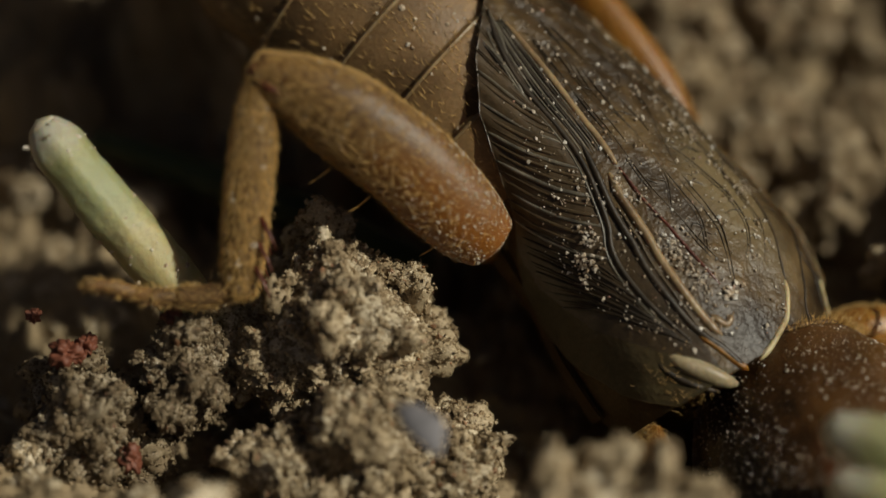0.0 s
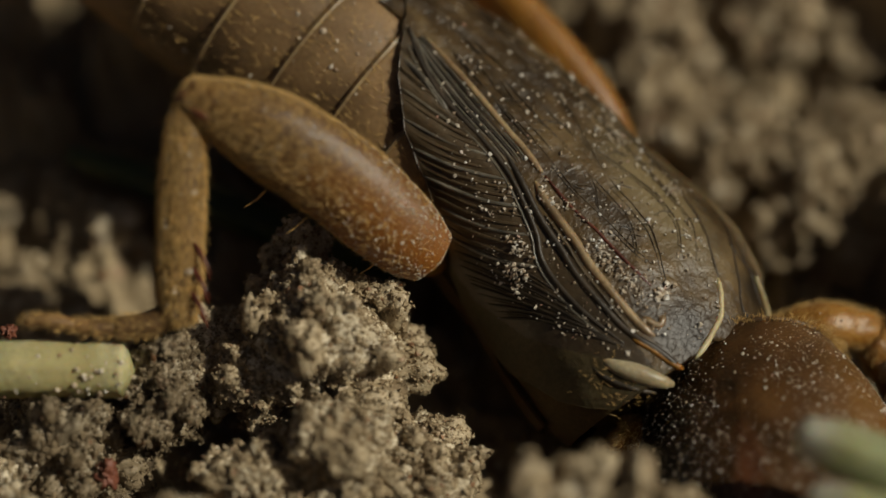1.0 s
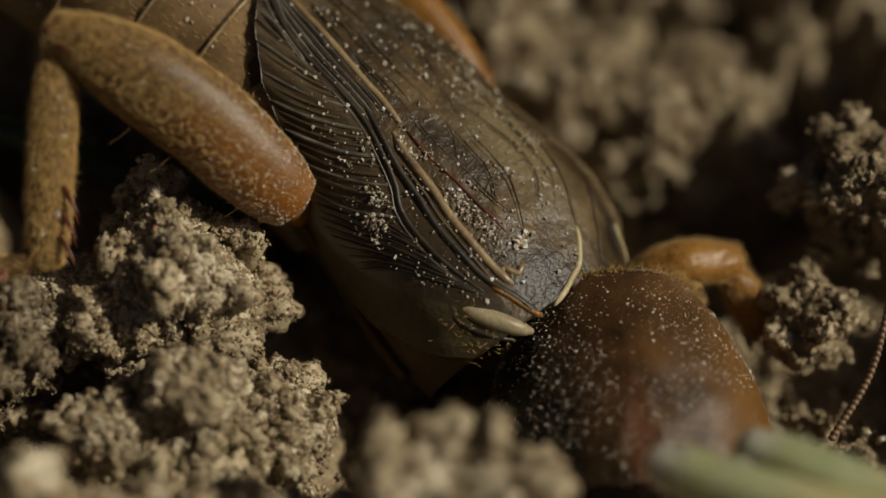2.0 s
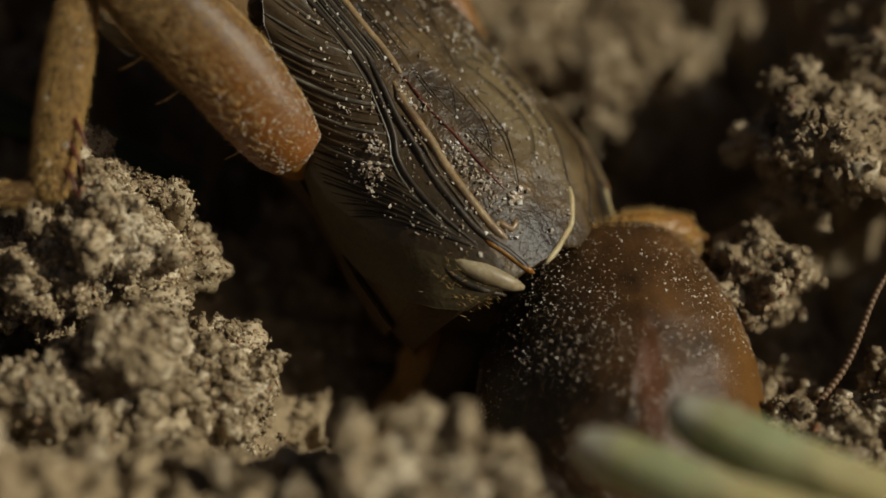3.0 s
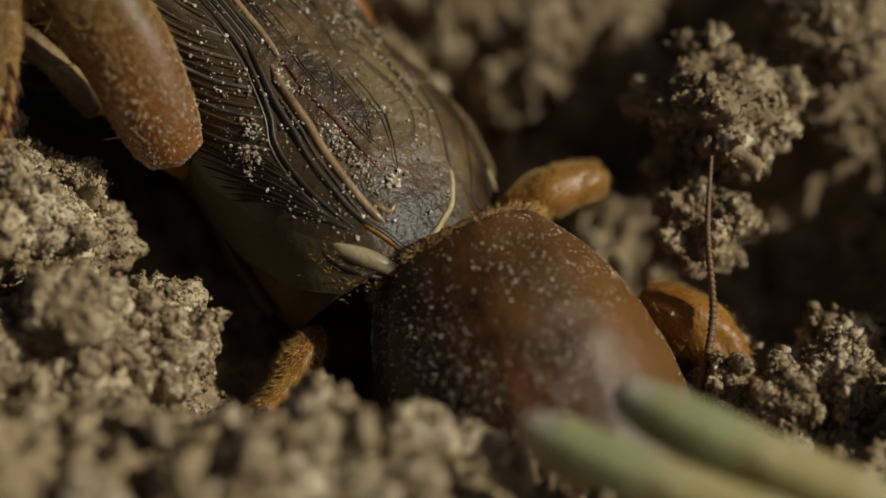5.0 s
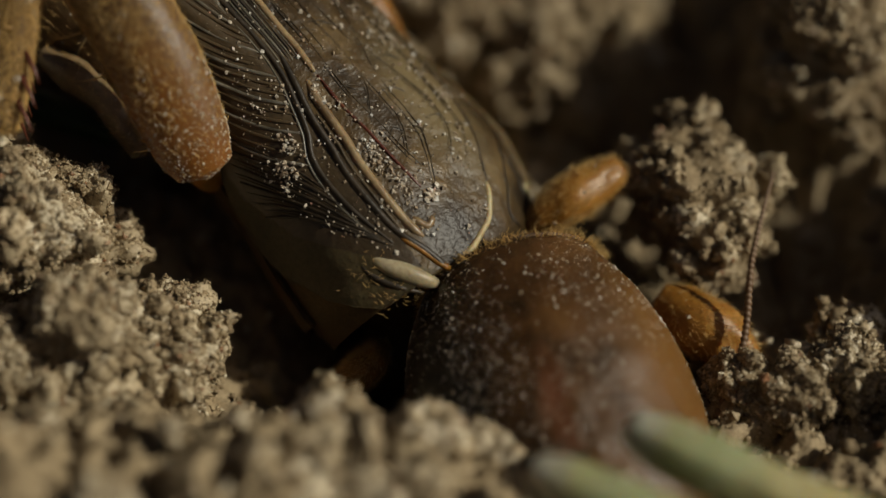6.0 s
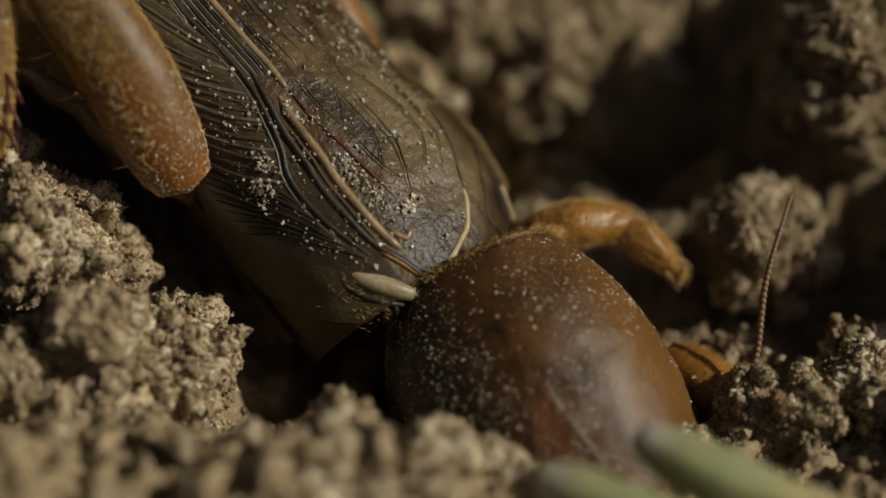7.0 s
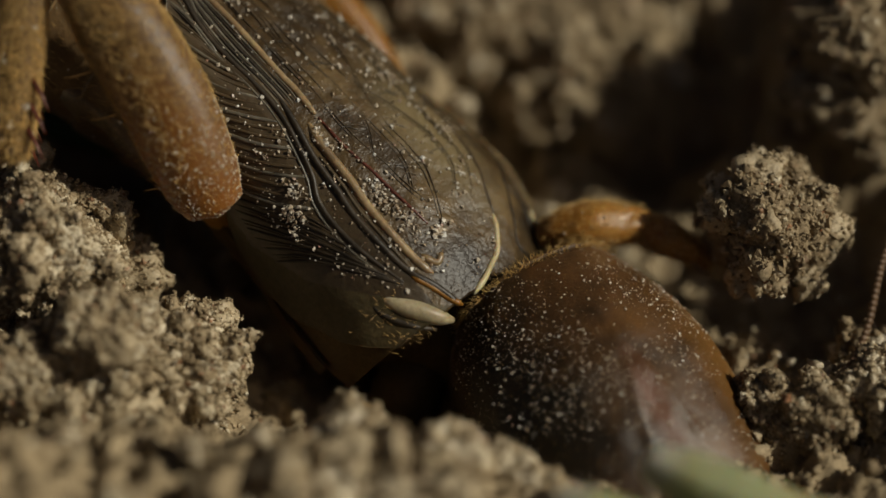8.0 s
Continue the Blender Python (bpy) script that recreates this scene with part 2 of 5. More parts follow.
def grains(rng, at, size, level=1):
    """Angular grains, one at each place: verts and triangles."""
    v, f = ICO[level]
    n = len(at)
    shape = v[None] * rng.uniform(0.6, 1.3, (n, 1, 3)) * rng.uniform(0.8, 1.2, (n, len(v), 1))
    shape = np.einsum("nij,nkj->nki", turns(rng, n), shape) * np.asarray(size)[:, None, None] + at[:, None]
    return shape.reshape(-1, 3), (f[None] + len(v) * np.arange(n)[:, None, None]).reshape(-1, 3)


def vnoise(p, seed=0):
    """Smooth lattice noise in -1..1, for arrays of places."""
    i = np.floor(p).astype(np.int64)
    f = p - i
    f = f * f * (3 - 2 * f)
    out = 0.0
    for c in range(1 << p.shape[1]):
        w, h = 1.0, np.full(len(p), seed * 1013 + 7, np.int64)
        for k in range(p.shape[1]):
            bit = c >> k & 1
            w = w * (f[:, k] if bit else 1 - f[:, k])
            h = (h ^ (i[:, k] + bit) * (73856093, 19349663, 83492791)[k]) * 1664525 + 1013904223 & 0x7FFFFFFF
        h = (h ^ h >> 13) * 1274126177 & 0x7FFFFFFF
        out = out + w * ((h >> 7 & 0xFFFF) / 32767.5 - 1)
    return out


def fractal(p, octaves, seed=0, gain=0.5):
    return sum(gain**k * vnoise(p * 2.0**k, seed + 31 * k) for k in range(octaves))


# ---- soil ----
def clod_skin(d, r, seed, jag):
    """How far the surface of a clod lies from its middle, along directions d."""
    ridges = 0.45 - np.abs(fractal(d * 3.1 + seed, 4, seed + 3))
    return 0.84 * r * (1 + jag * fractal(d * 1.3 + seed, 3, seed) + 0.55 * jag * ridges + 0.22 * jag * fractal(d * 8 + seed, 4, seed + 5) + 0.05 / max(r, 0.5) * np.abs(fractal(d * 11 * r + seed, 2, seed + 7)))


def clod_mesh(name, r, seed, squash=(1, 1, 1), lumps=60, count=6000, size=0.05, mat=SOIL, jag=0.34, split=0, pellet=1.0):
    """A crumbly clod: an uneven core, crumbs pressed on it in clusters and a skin of sand grains."""
    rng = np.random.default_rng(seed)
    sq = np.asarray(squash, float)
    v, f = ICO[6 if count > 9000 else 5 if count > 1000 else 4]
    core = v * clod_skin(v, r, seed, jag)[:, None] * sq
    seeds = rng.normal(size=(max(6, lumps // 6), 3))
    d = seeds[rng.integers(0, len(seeds), lumps)] + 0.45 * rng.normal(size=(lumps, 3))
    d /= np.linalg.norm(d, axis=1)[:, None]
    rad = np.clip(pellet * r * 0.072 * rng.lognormal(0.1, 0.62, lumps), 0.07, 0.25 * r)
    pick = d * (clod_skin(d, r, seed, jag) + 0.5 * rad * rng.uniform(-0.6, 1.8, lumps))[:, None] * sq
    lump_v, lump_f, n = [], [], 0
    lv, lf = ICO[3 if split else 1 if r == 1.0 else 2]
    wide = rng.uniform(0.7, 1.3, (lumps, 3))

    def lump_skin(way, k):
        return 1 + 0.55 * fractal(way * 1.9 + k[:, None], 3, 11)

    for c, s, k in zip(pick, rad, range(lumps)):
        lump_v.append(c + lv * wide[k] * (s * lump_skin(lv, np.full(len(lv), k)))[:, None])
        lump_f.append(lf + n)
        n += len(lv)
    share = np.r_[2.0 * (0.84 * r) ** 2, rad**2]
    own = rng.choice(lumps + 1, int(count * 1.5), p=share / share.sum()) - 1
    d = rng.normal(size=(len(own), 3))
    d /= np.linalg.norm(d, axis=1)[:, None]
    at = d * clod_skin(d, r, seed, jag)[:, None] * sq
    on = own >= 0
    at[on] = pick[own[on]] + d[on] * wide[own[on]] * (rad[own[on]] * lump_skin(d[on], own[on]))[:, None]
    gap = np.linalg.norm(at[:, None] - pick[None], axis=2) / rad[None]
    gap[np.arange(len(own))[on], own[on]] = 9
    at = at[(gap > 0.8).all(1)][:count]
    g_v, g_f = grains(rng, at, size * rng.lognormal(0, 0.45, len(at)), 0)
    if split:
        big = np.argsort(-rad)[:split]
        rest = [k for k in range(lumps) if k not in set(big.tolist())]
        sv, sf = ICO[2]
        small = [pick[k] + sv * wide[k] * (rad[k] * lump_skin(sv, np.full(len(sv), k)))[:, None] for k in rest]
        fine_v = np.vstack([*small, g_v])
        fine_f = np.vstack([*(sf + j * len(sv) for j in range(len(rest))), g_f + len(rest) * len(sv)])
        skin = mesh_of("sand_skin", fine_v, fine_f, [mat], np.arange(len(fine_f)) < len(rest) * len(sf))
        return mesh_of(name, core, f, [mat]), [mesh_of("crumb", lump_v[k], lf, [mat]) for k in big], skin
    verts = np.vstack([core, *lump_v, g_v])
    faces = np.vstack([f, np.vstack(lump_f) + len(core), g_f + len(core) + n])
    return mesh_of(name, verts, faces, [mat])


def clod(label, r, seed, squash, lumps, count, size, jag=0.34, split=12, m=None, pellet=1.0, mat=SOIL):
    body, crumbs, skin = clod_mesh("soil_clod", r, seed, squash, lumps, count, size, mat, jag, split, pellet)
    ob = thing("soil_clod", body, label, "soil clod", m=m)
    for c in crumbs:
        part("crumb", c, ob)
    part("sand_skin", skin, ob, "skin of fine sand and small crumbs", "stuff")
    return ob


def near(a, b, w):
    return 1 / (1 + np.exp(-(b - a) / w))


def ground_height(x, y):
    """Millimetres: a hollow round the animal, a bank in front of it, rising ground behind, an added unseen bank at the
    right.
    """
    z = 1.0 + 3.2 * near(y, -4.6, 0.8) * near(x, 3.5, 1.2) + 0.9 * near(y, -4.5, 1.2)
    z = z + 0.36 * np.clip(y - 6, 0, 12) + 0.22 * np.clip(x - 7, 0, 12) + 0.12 * np.clip(-x - 5, 0, 14) + 0.14 * np.clip(y - 3, 0, 14) * near(x, -8, 2.5)
    # the 4.4 mm bank past x 15.6 is added unseen to shade the pit
    z = z - 1.9 * np.exp(-(x - 11.0) ** 2 / 14 - (y - 2.5) ** 2 / 16) + 4.4 * near(15.6, x, 0.7) * np.exp(-((y - 0.3) / 3.4) ** 4) + 4.2 * np.exp(-((x - 12.8) / 2) ** 2 - ((y - 8.0) / 2.4) ** 2)
    z = z - 3.4 * np.exp(-(x - 1.5) ** 2 / 20 - (y - 0.5) ** 2 / 14) - 0.7 * near(7.5, y, 0.8) * near(-4, x, 1.5) * near(x, 12, 1.5) - 2.4 * np.exp(-((x - 8.6) / 2.0) ** 2 - ((y - 7.4) / 2.6) ** 2)
    return z


def ground_relief(x, y):
    p = np.stack([x, y], -1)
    big = fractal(p * 0.33, 3, 5)
    crumb = np.abs(fractal(p * 1.1, 4, 9))
    far = near(5.5, y, 0.8)
    return (0.8 + 2.1 * far) * big + (0.95 + 0.9 * far) * (0.45 - crumb) + 0.14 * fractal(p * 5.0, 3, 17)


def stretched(lo, hi, step, far):
    mid = np.arange(lo, hi + step / 2, step)
    out = np.cumsum(step * 1.22 ** np.arange(1, 200))
    out = out[out < far]
    return np.r_[lo - out[::-1], mid, hi + out]


def build_ground():
    xs, ys = stretched(-24, 18, 0.155, 40000.0), stretched(-14, 22, 0.155, 40000.0)
    gx, gy = np.meshgrid(xs, ys, indexing="ij")
    x, y = gx.ravel(), gy.ravel()
    cx, cy = np.clip(x, -40, 40), np.clip(y, -40, 40)
    z = ground_height(cx, cy) + ground_relief(x, y) * (np.hypot(x, y) < 400)
    me = mesh_of("ground", np.stack([x, y, z], -1), grid_faces(len(xs), len(ys)), [SOIL])
    ground = tagged(new("ground", me), "loose brown sandy soil with pits and crumbs", "soil", kind="structure")
    rng = np.random.default_rng(11)
    n = 30000
    x, y = rng.uniform(-20, 15, n), rng.uniform(-10, 16, n)
    z = ground_height(x, y) + ground_relief(x, y)
    v, f = grains(rng, np.stack([x, y, z + 0.03], -1), 0.07 * rng.lognormal(0, 0.45, n), 0)
    part("sand_grains", mesh_of("sand_grains", v, f, [SOIL]), ground, "loose sand grains", "stuff")
    return ground


def build_crumbs():
    """Crumbs of many sizes strewn over the hollow and its banks, on a few shared meshes."""
    kinds = [clod_mesh("crumb", 1.0, 300 + k, (1, 0.85, 0.8), 22, 420, 0.09, jag=0.34) for k in range(5)]
    rng = np.random.default_rng(21)
    n = 150
    for k in range(n):
        x, y = rng.uniform(-19, 14), rng.uniform(-9.5, 15)
        r = float(np.clip(rng.lognormal(-0.75, 0.42), 0.25, 1.3))
        if (x - 1.5) ** 2 / 30 + (y - 1) ** 2 / 22 < 1 or (abs(x + 8) < 4 and y > -1 and y < 4) or (5 < x < 11 and 2 < y < 10):
            r = min(r, 0.4)
        z = float((ground_height(np.array([x]), np.array([y])) + ground_relief(np.array([x]), np.array([y])))[0])
        thing("soil_crumb", kinds[k % 5], "small crumb of brown sandy soil on the ground", "soil crumb", "crumbs on the ground",
              Matrix.LocRotScale(Vector((x, y, z + 0.25 * r)) * MM, Euler(rng.uniform(0, 6.28, 3)), (r, r, r)))


# name, x, y, z, radius, seed, lumps, grains, grain size
CLODS = [
    ("low brown clod of sandy soil beside a shoot, darkened for shade", -12.1, -1.2, 5.1, 1.34, 2, 82, 11571, 0.041),
    ("dark-stained clod of sandy soil in the hollow's edge, darkened for shade", -14.6, -2.2, 4.0, 1.95, 3, 90, 14326, 0.041),
    ("flat clod of sandy soil against the large clod", -7.4, -2.6, 4.8, 1.45, 4, 67, 11571, 0.041),
    ("loose crumbly clod of sandy soil near the animal", -5.4, -2.1, 3.2, 1.3, 5, 105, 11571, 0.044),
    ("small clod of sandy soil on the bank", -9.6, -3.0, 3.9, 1.3, 6, 67, 9918, 0.044),
    ("wet-edged clod of sandy soil over the pit", -6.0, -1.9, 3.2, 1.5, 57, 90, 14326, 0.041),
    ("rounded clod of sandy soil beside the large clod", -10.3, 0.1, 5.2, 1.45, 61, 85, 14000, 0.041),
    ("broad clod of sandy soil on the bank", -8.0, -2.9, 2.3, 2.5, 8, 120, 22040, 0.044),
    ("broad clod of sandy soil on the near bank", -8.3, -3.2, 1.4, 2.4, 9, 130, 20300, 0.042),
    ("rounded clod of sandy soil on the near bank", -7.4, -8.4, 3.3, 2.1, 10, 75, 5700, 0.077),
    ("clod of sandy soil behind the animal", 0.2, 14.5, 5.7, 1.33, 80, 50, 2200, 0.095),
    ("clod of sandy soil behind the animal", 1.8, 16.5, 3.9, 1.15, 81, 50, 2200, 0.095),
    ("clod of sandy soil behind the animal", 3.5, 16.3, 5.0, 1.48, 82, 50, 2200, 0.095),
    ("clod of sandy soil behind the animal", 1.7, 15.0, 3.2, 1.18, 83, 50, 2200, 0.095),
    ("clod of sandy soil behind the animal", 5.6, 17.8, 3.1, 1.64, 84, 50, 2200, 0.095),
    ("clod of sandy soil behind the animal", 2.3, 11.9, 3.4, 1.39, 85, 50, 2200, 0.095),
    ("clod of sandy soil behind the animal", 4.2, 11.7, 3.2, 1.24, 86, 50, 2200, 0.095),
    ("clod of sandy soil behind the animal", 4.7, 10.3, 2.6, 1.30, 87, 50, 2200, 0.095),
    ("clod of sandy soil behind the animal", 3.9, 9.9, 1.8, 0.93, 88, 50, 2200, 0.095),
    ("clod of sandy soil behind the animal", 5.5, 9.7, 1.2, 0.97, 89, 50, 2200, 0.095),
    ("clod of sandy soil behind the animal", 5.9, 12.8, 3.4, 1.14, 90, 50, 2200, 0.095),
    ("clod of sandy soil behind the animal", 0.2, 12.7, 3.4, 0.91, 91, 50, 2200, 0.095),
    ("clod of sandy soil behind the animal", -0.3, 13.0, 5.1, 1.03, 92, 50, 2200, 0.095),
    ("clod of sandy soil behind the animal", 0.9, 12.8, 3.2, 1.14, 93, 50, 2200, 0.095),
    ("small crumbly clod of sandy soil on the far bank", 11.2, 7.9, 6.2, 0.72, 110, 70, 3600, 0.06),
    ("small crumbly clod of sandy soil on the far bank", 11.9, 6.6, 6.8, 0.83, 111, 70, 3600, 0.06),
    ("small crumbly clod of sandy soil on the far bank", 12.7, 6.3, 5.9, 0.87, 112, 70, 3600, 0.06),
    ("small crumbly clod of sandy soil on the far bank", 11.1, 6.7, 4.7, 0.75, 113, 70, 3600, 0.06),
    ("small crumbly clod of sandy soil on the far bank", 12.1, 6.0, 4.5, 0.88, 114, 70, 3600, 0.06),
    ("small crumbly clod of sandy soil on the far bank", 13.0, 5.8, 3.6, 0.76, 115, 70, 3600, 0.06),
    ("small crumbly clod of sandy soil on the far bank", 10.7, 6.8, 3.2, 0.50, 116, 70, 3600, 0.06),
    ("small crumbly clod of sandy soil on the far bank", 11.1, 8.3, 4.8, 0.57, 117, 70, 3600, 0.06),
    ("small crumbly clod of sandy soil on the far bank", 11.7, 6.7, 5.4, 0.65, 118, 70, 3600, 0.06),
    ("clod of sandy soil beside the animal's head", 10.0, -3.4, 2.4, 1.15, 22, 67, 9918, 0.041),
    ("clod of sandy soil beside the animal's head", 8.7, -3.0, 2.3, 0.95, 23, 60, 8265, 0.041),
    ("clod of sandy soil beside the animal's head", 11.4, -3.0, 2.6, 1.2, 24, 67, 8265, 0.041),
    ("dim clod of sandy soil behind a leaf stem", -17.7, 4.8, 2.6, 1.6, 25, 60, 2850, 0.091),
    ("dim clod of sandy soil behind a leaf stem", -19.5, 8.8, 3.0, 1.7, 26, 60, 2280, 0.105),
]


def build_clods():
    for label, x, y, z, r, seed, lumps, count, size in CLODS:
        rng = np.random.default_rng(seed + 500)
        clod(label, r, seed, tuple(rng.uniform(0.8, 1.15, 3)), int(1.8 * lumps), int(1.35 * count), 0.88 * size, 0.38 if seed < 12 or seed > 50 else 0.36, m=pose(x * MM, y * MM, z * MM, 0, 0, rng.uniform(0, 360)), mat=SHADED_SOIL if seed in (2, 3) else SOIL)


def build_moving_clods():
    big = clod("large pitted clod of sandy soil under the hind foot", 2.4, 41, (0.95, 0.95, 1.2), 170, 32000, 0.040, 0.24, split=24)
    rng = np.random.default_rng(5)
    v, f = grains(rng, np.array([[0.05, -1.9, 1.35], [0.12, -1.92, 1.2]]), np.array([0.2, 0.16]))
    red = plain("red_grain", (0.34, 0.13, 0.055), 0.6)
    part("red_grain", mesh_of("red_grain", v, f, [red]), big, "rust-red sand grain")
    front = clod("lumpy clod of sandy soil pushed by the foreleg", 1.9, 42, (1.15, 0.9, 0.9), 120, 11000, 0.055, 0.34, split=40, pellet=2.1)
    risen = clod("rounded clod of sandy soil pushed up by the leg", 1.8, 47, (1, 1, 1.05), 150, 9000, 0.048, 0.3)
    slid = clod("crumbly clod of sandy soil pushed aside by the leg", 1.9, 18, (1, 0.95, 0.9), 190, 6000, 0.06, 0.46)
    sunk = clod("small clod of sandy soil sliding into the pit", 1.3, 20, (1, 1, 0.9), 120, 4500, 0.055, 0.46)
    return big, front, risen, slid, sunk


# ---- plant stems ----
def stem(label, length, r):
    rng = np.random.default_rng(int(length * 10))
    v, f = tube([(0, 0, 0), (0.06, 0.3 * length, 0.05), (-0.04, 0.7 * length, 0.0), (0, length, 0)], [0.62 * r, 0.95 * r, 1.0 * r, 1.0 * r, 1.02 * r, 1.04 * r, 1.05 * r, 1.04 * r, 1.02 * r, 1.0 * r, 0.99 * r, 0.98 * r], 60, 22)
    a = np.arctan2(v[:, 2], v[:, 0])
    k = 1 + 0.05 * np.cos(7 * a) + 0.05 * fractal(v * 1.5, 3, 4)
    v[:, 0] *= k
    v[:, 2] *= k
    ob = thing("green_shoot", mesh_of("green_shoot", v, f, [STEM]), label, "plant shoot")
    t, g = tube([(0, -0.02, 0), (0, -0.10, 0)], [0.6 * r, 0.5 * r], 4, 18)
    part("cut_end", mesh_of("cut_end", t, g, [PITH]), ob, "pale torn end")
    n = 160
    a, y = rng.uniform(0, 6.28, n), rng.uniform(0, length, n)
    v, f = grains(rng, np.stack([r * np.cos(a), y, r * np.sin(a)], -1), 0.05 * rng.lognormal(0, 0.4, n))
    part("dust", mesh_of("dust", v, f, [DUST], smooth=False), ob, "pale sand grains", "stuff")
    return ob


RUST = [(-14.9, -1.5, 6.2, 0.42), (-14.5, -1.2, 6.2, 0.3), (-12.3, -0.6, 6.7, 0.26), (-13.2, -3.2, 4.3, 0.3), (-15.9, -0.7, 6.7, 0.2)]
BLADE = [(-16.7, 8.1, 5.7), (-13.1, 7.3, 4.9), (-9.5, 6.5, 4.0), (-6.8, 5.7, 3.3)]


def build_debris():
    """Rusty crumbs beside the stem, a grey plant fragment and a dim green blade."""
    rust = plain("rusty_crumb", (0.16, 0.05, 0.025), 0.6)
    rng = np.random.default_rng(77)
    for x, y, z, r in RUST:
        v, f = ICO[4]
        k = rng.uniform(0, 50)
        v = v * (r * (1 + 0.55 * fractal(v * 2.2 + k, 4, 5) - 0.3 * np.abs(fractal(v * 5 + k, 3, 8))))[:, None] * rng.uniform(0.7, 1.2, 3)
        thing("rusty_crumb", mesh_of("rusty_crumb", v, f, [rust]), "small rust-red crumb lying on the soil", "crumb", "rust-red crumbs", pose(x * MM, y * MM, z * MM))
    grey = plain("grey_husk", (0.22, 0.21, 0.22), 0.6)
    v, f = tube([(0, -0.9, 0), (0.1, -0.2, 0.12), (0, 0.5, 0.1), (-0.1, 1.0, 0)], [0.12, 0.4, 0.38, 0.1], 30, 14, 1.0, (0, 0, 1))
    v[:, 2] *= 0.35
    v += 0.03 * np.stack([fractal(v * 2 + k, 3, k) for k in range(3)], -1)
    husk = thing("plant_husk", mesh_of("plant_husk", v, f, [grey]), "grey scrap of plant husk on the soil", "plant husk")
    green = cuticle("dim_green_leaf", (0.03, 0.045, 0.012), (0.05, 0.07, 0.02), (0.08, 0.10, 0.03), 0.5, 0.5, 0.1)
    v, f = tube(BLADE, [0.3, 0.55, 0.5, 0.3], 40, 12, 1.0, (0, 0.3, 1))
    blade = thing("grass_blade", mesh_of("grass_blade", v, f, [green]), "dim green grass blade lying behind the stem", "grass blade")
    v, f = tube([(x, y - 0.4, z + 0.32) for x, y, z in BLADE], [0.05, 0.08, 0.07, 0.04], 40, 8)
    part("midrib", mesh_of("midrib", v, f, [green]), blade)
    return husk


# ---- mole cricket (x to its right, y ahead, z up; origin in the neck) ----
def along(y, table):
    ys, vs = zip(*sorted(table))
    return np.interp(y, ys, vs)


WIDE = [(2.0, 1.1), (1.5, 1.6), (1.1, 2.2), (0.85, 2.9), (0.5, 3.3), (-0.5, 3.55), (-2, 3.55), (-3.5, 3.4), (-5.8, 3.05), (-7.9, 2.8), (-9.2, 2.65), (-11, 2.5), (-13, 2.5)]
TALL = [(2.0, 0.9), (1.5, 1.3), (1.1, 1.9), (0.85, 2.5), (0.5, 2.76), (-0.5, 2.9), (-2, 2.95), (-5, 2.8), (-7.9, 2.5), (-9.2, 2.4), (-11, 2.3), (-13, 2.3)]
SIDE = [(2.0, 0.0), (-3.5, 0.0), (-5.8, 0.45), (-7.9, 1.1), (-9.2, 1.6), (-11, 2.3), (-13, 3.2)]
FAR_SIDE = [(2.0, -0.15), (0.55, -0.12), (-0.5, 0.10), (-1.2, 0.18), (-1.8, 0.24), (-2.7, 0.16), (-3.4, 0.08), (-4.2, 0.07), (-5.2, 0.10), (-6.9, 0.33), (-8.6, 0.48), (-13, 0.5)]
DROP = [(2.0, 0.0), (-3.5, 0.0), (-5.8, -0.15), (-7.9, -0.35), (-9.2, -0.5), (-11, -0.7), (-13, -1.0)]


def back(y, phi, lift=0.0):
    """A place on the animal's back: y along it, phi degrees from the midline down its right side, lift above the skin."""
    y, phi = np.broadcast_arrays(np.asarray(y, float), np.radians(np.asarray(phi, float)))
    s, c = np.sin(phi), np.cos(phi)
    e = 2 / 2.35
    lift = lift + along(y, FAR_SIDE) * np.clip(-1.4 * s, 0, 1)
    x = along(y, SIDE) + (along(y, WIDE) + lift) * np.sign(s) * np.abs(s) ** e
    z = along(y, DROP) + (along(y, TALL) + lift) * np.sign(c) * np.abs(c) ** e
    return np.stack([x, np.where(y < -3.5, -3.5 + 1.24 * (y + 3.5), y), z], -1)


RIGHT_EDGE = [(0.75, 32), (0.62, 46), (0.5, 61), (0.0, 73), (-0.53, 82), (-1.8, 95), (-3.2, 106), (-4.0, 101), (-4.45, 94.5), (-5.15, 82), (-6.05, 71), (-7.45, 52.5), (-8.48, 30), (-9.3, 5.5), (-10.2, -14)]
INNER_EDGE = [(0.55, 17), (0.45, 13), (0.02, -3), (-0.45, -8), (-0.9, -11), (-1.4, -14), (-2.5, -22), (-3.9, -28), (-5.2, -41), (-6.3, -46), (-8.6, -46), (-10, -34), (-10.2, -20)]
FIELD_EDGE = [(0.5, 27), (-0.98, 54), (-2.3, 77), (-3.0, 84), (-3.8, 91), (-4.8, 89), (-5.6, 120)]
OUTER_VEIN = [(-9.3, 3), (-8.5, 15), (-7.6, 23.5), (-6.35, 27.5), (-5.4, 31.5), (-4.8, 35.5), (-4.1, 41), (-3.5, 48), (-2.5, 47), (-1.6, 43), (-0.7, 37.5)]
TIP_RIDGE = [(-8.9, 2), (-8.2, 5.5), (-7.3, 9.5), (-6.3, 14.5), (-5.6, 17), (-5.1, 18.7)]
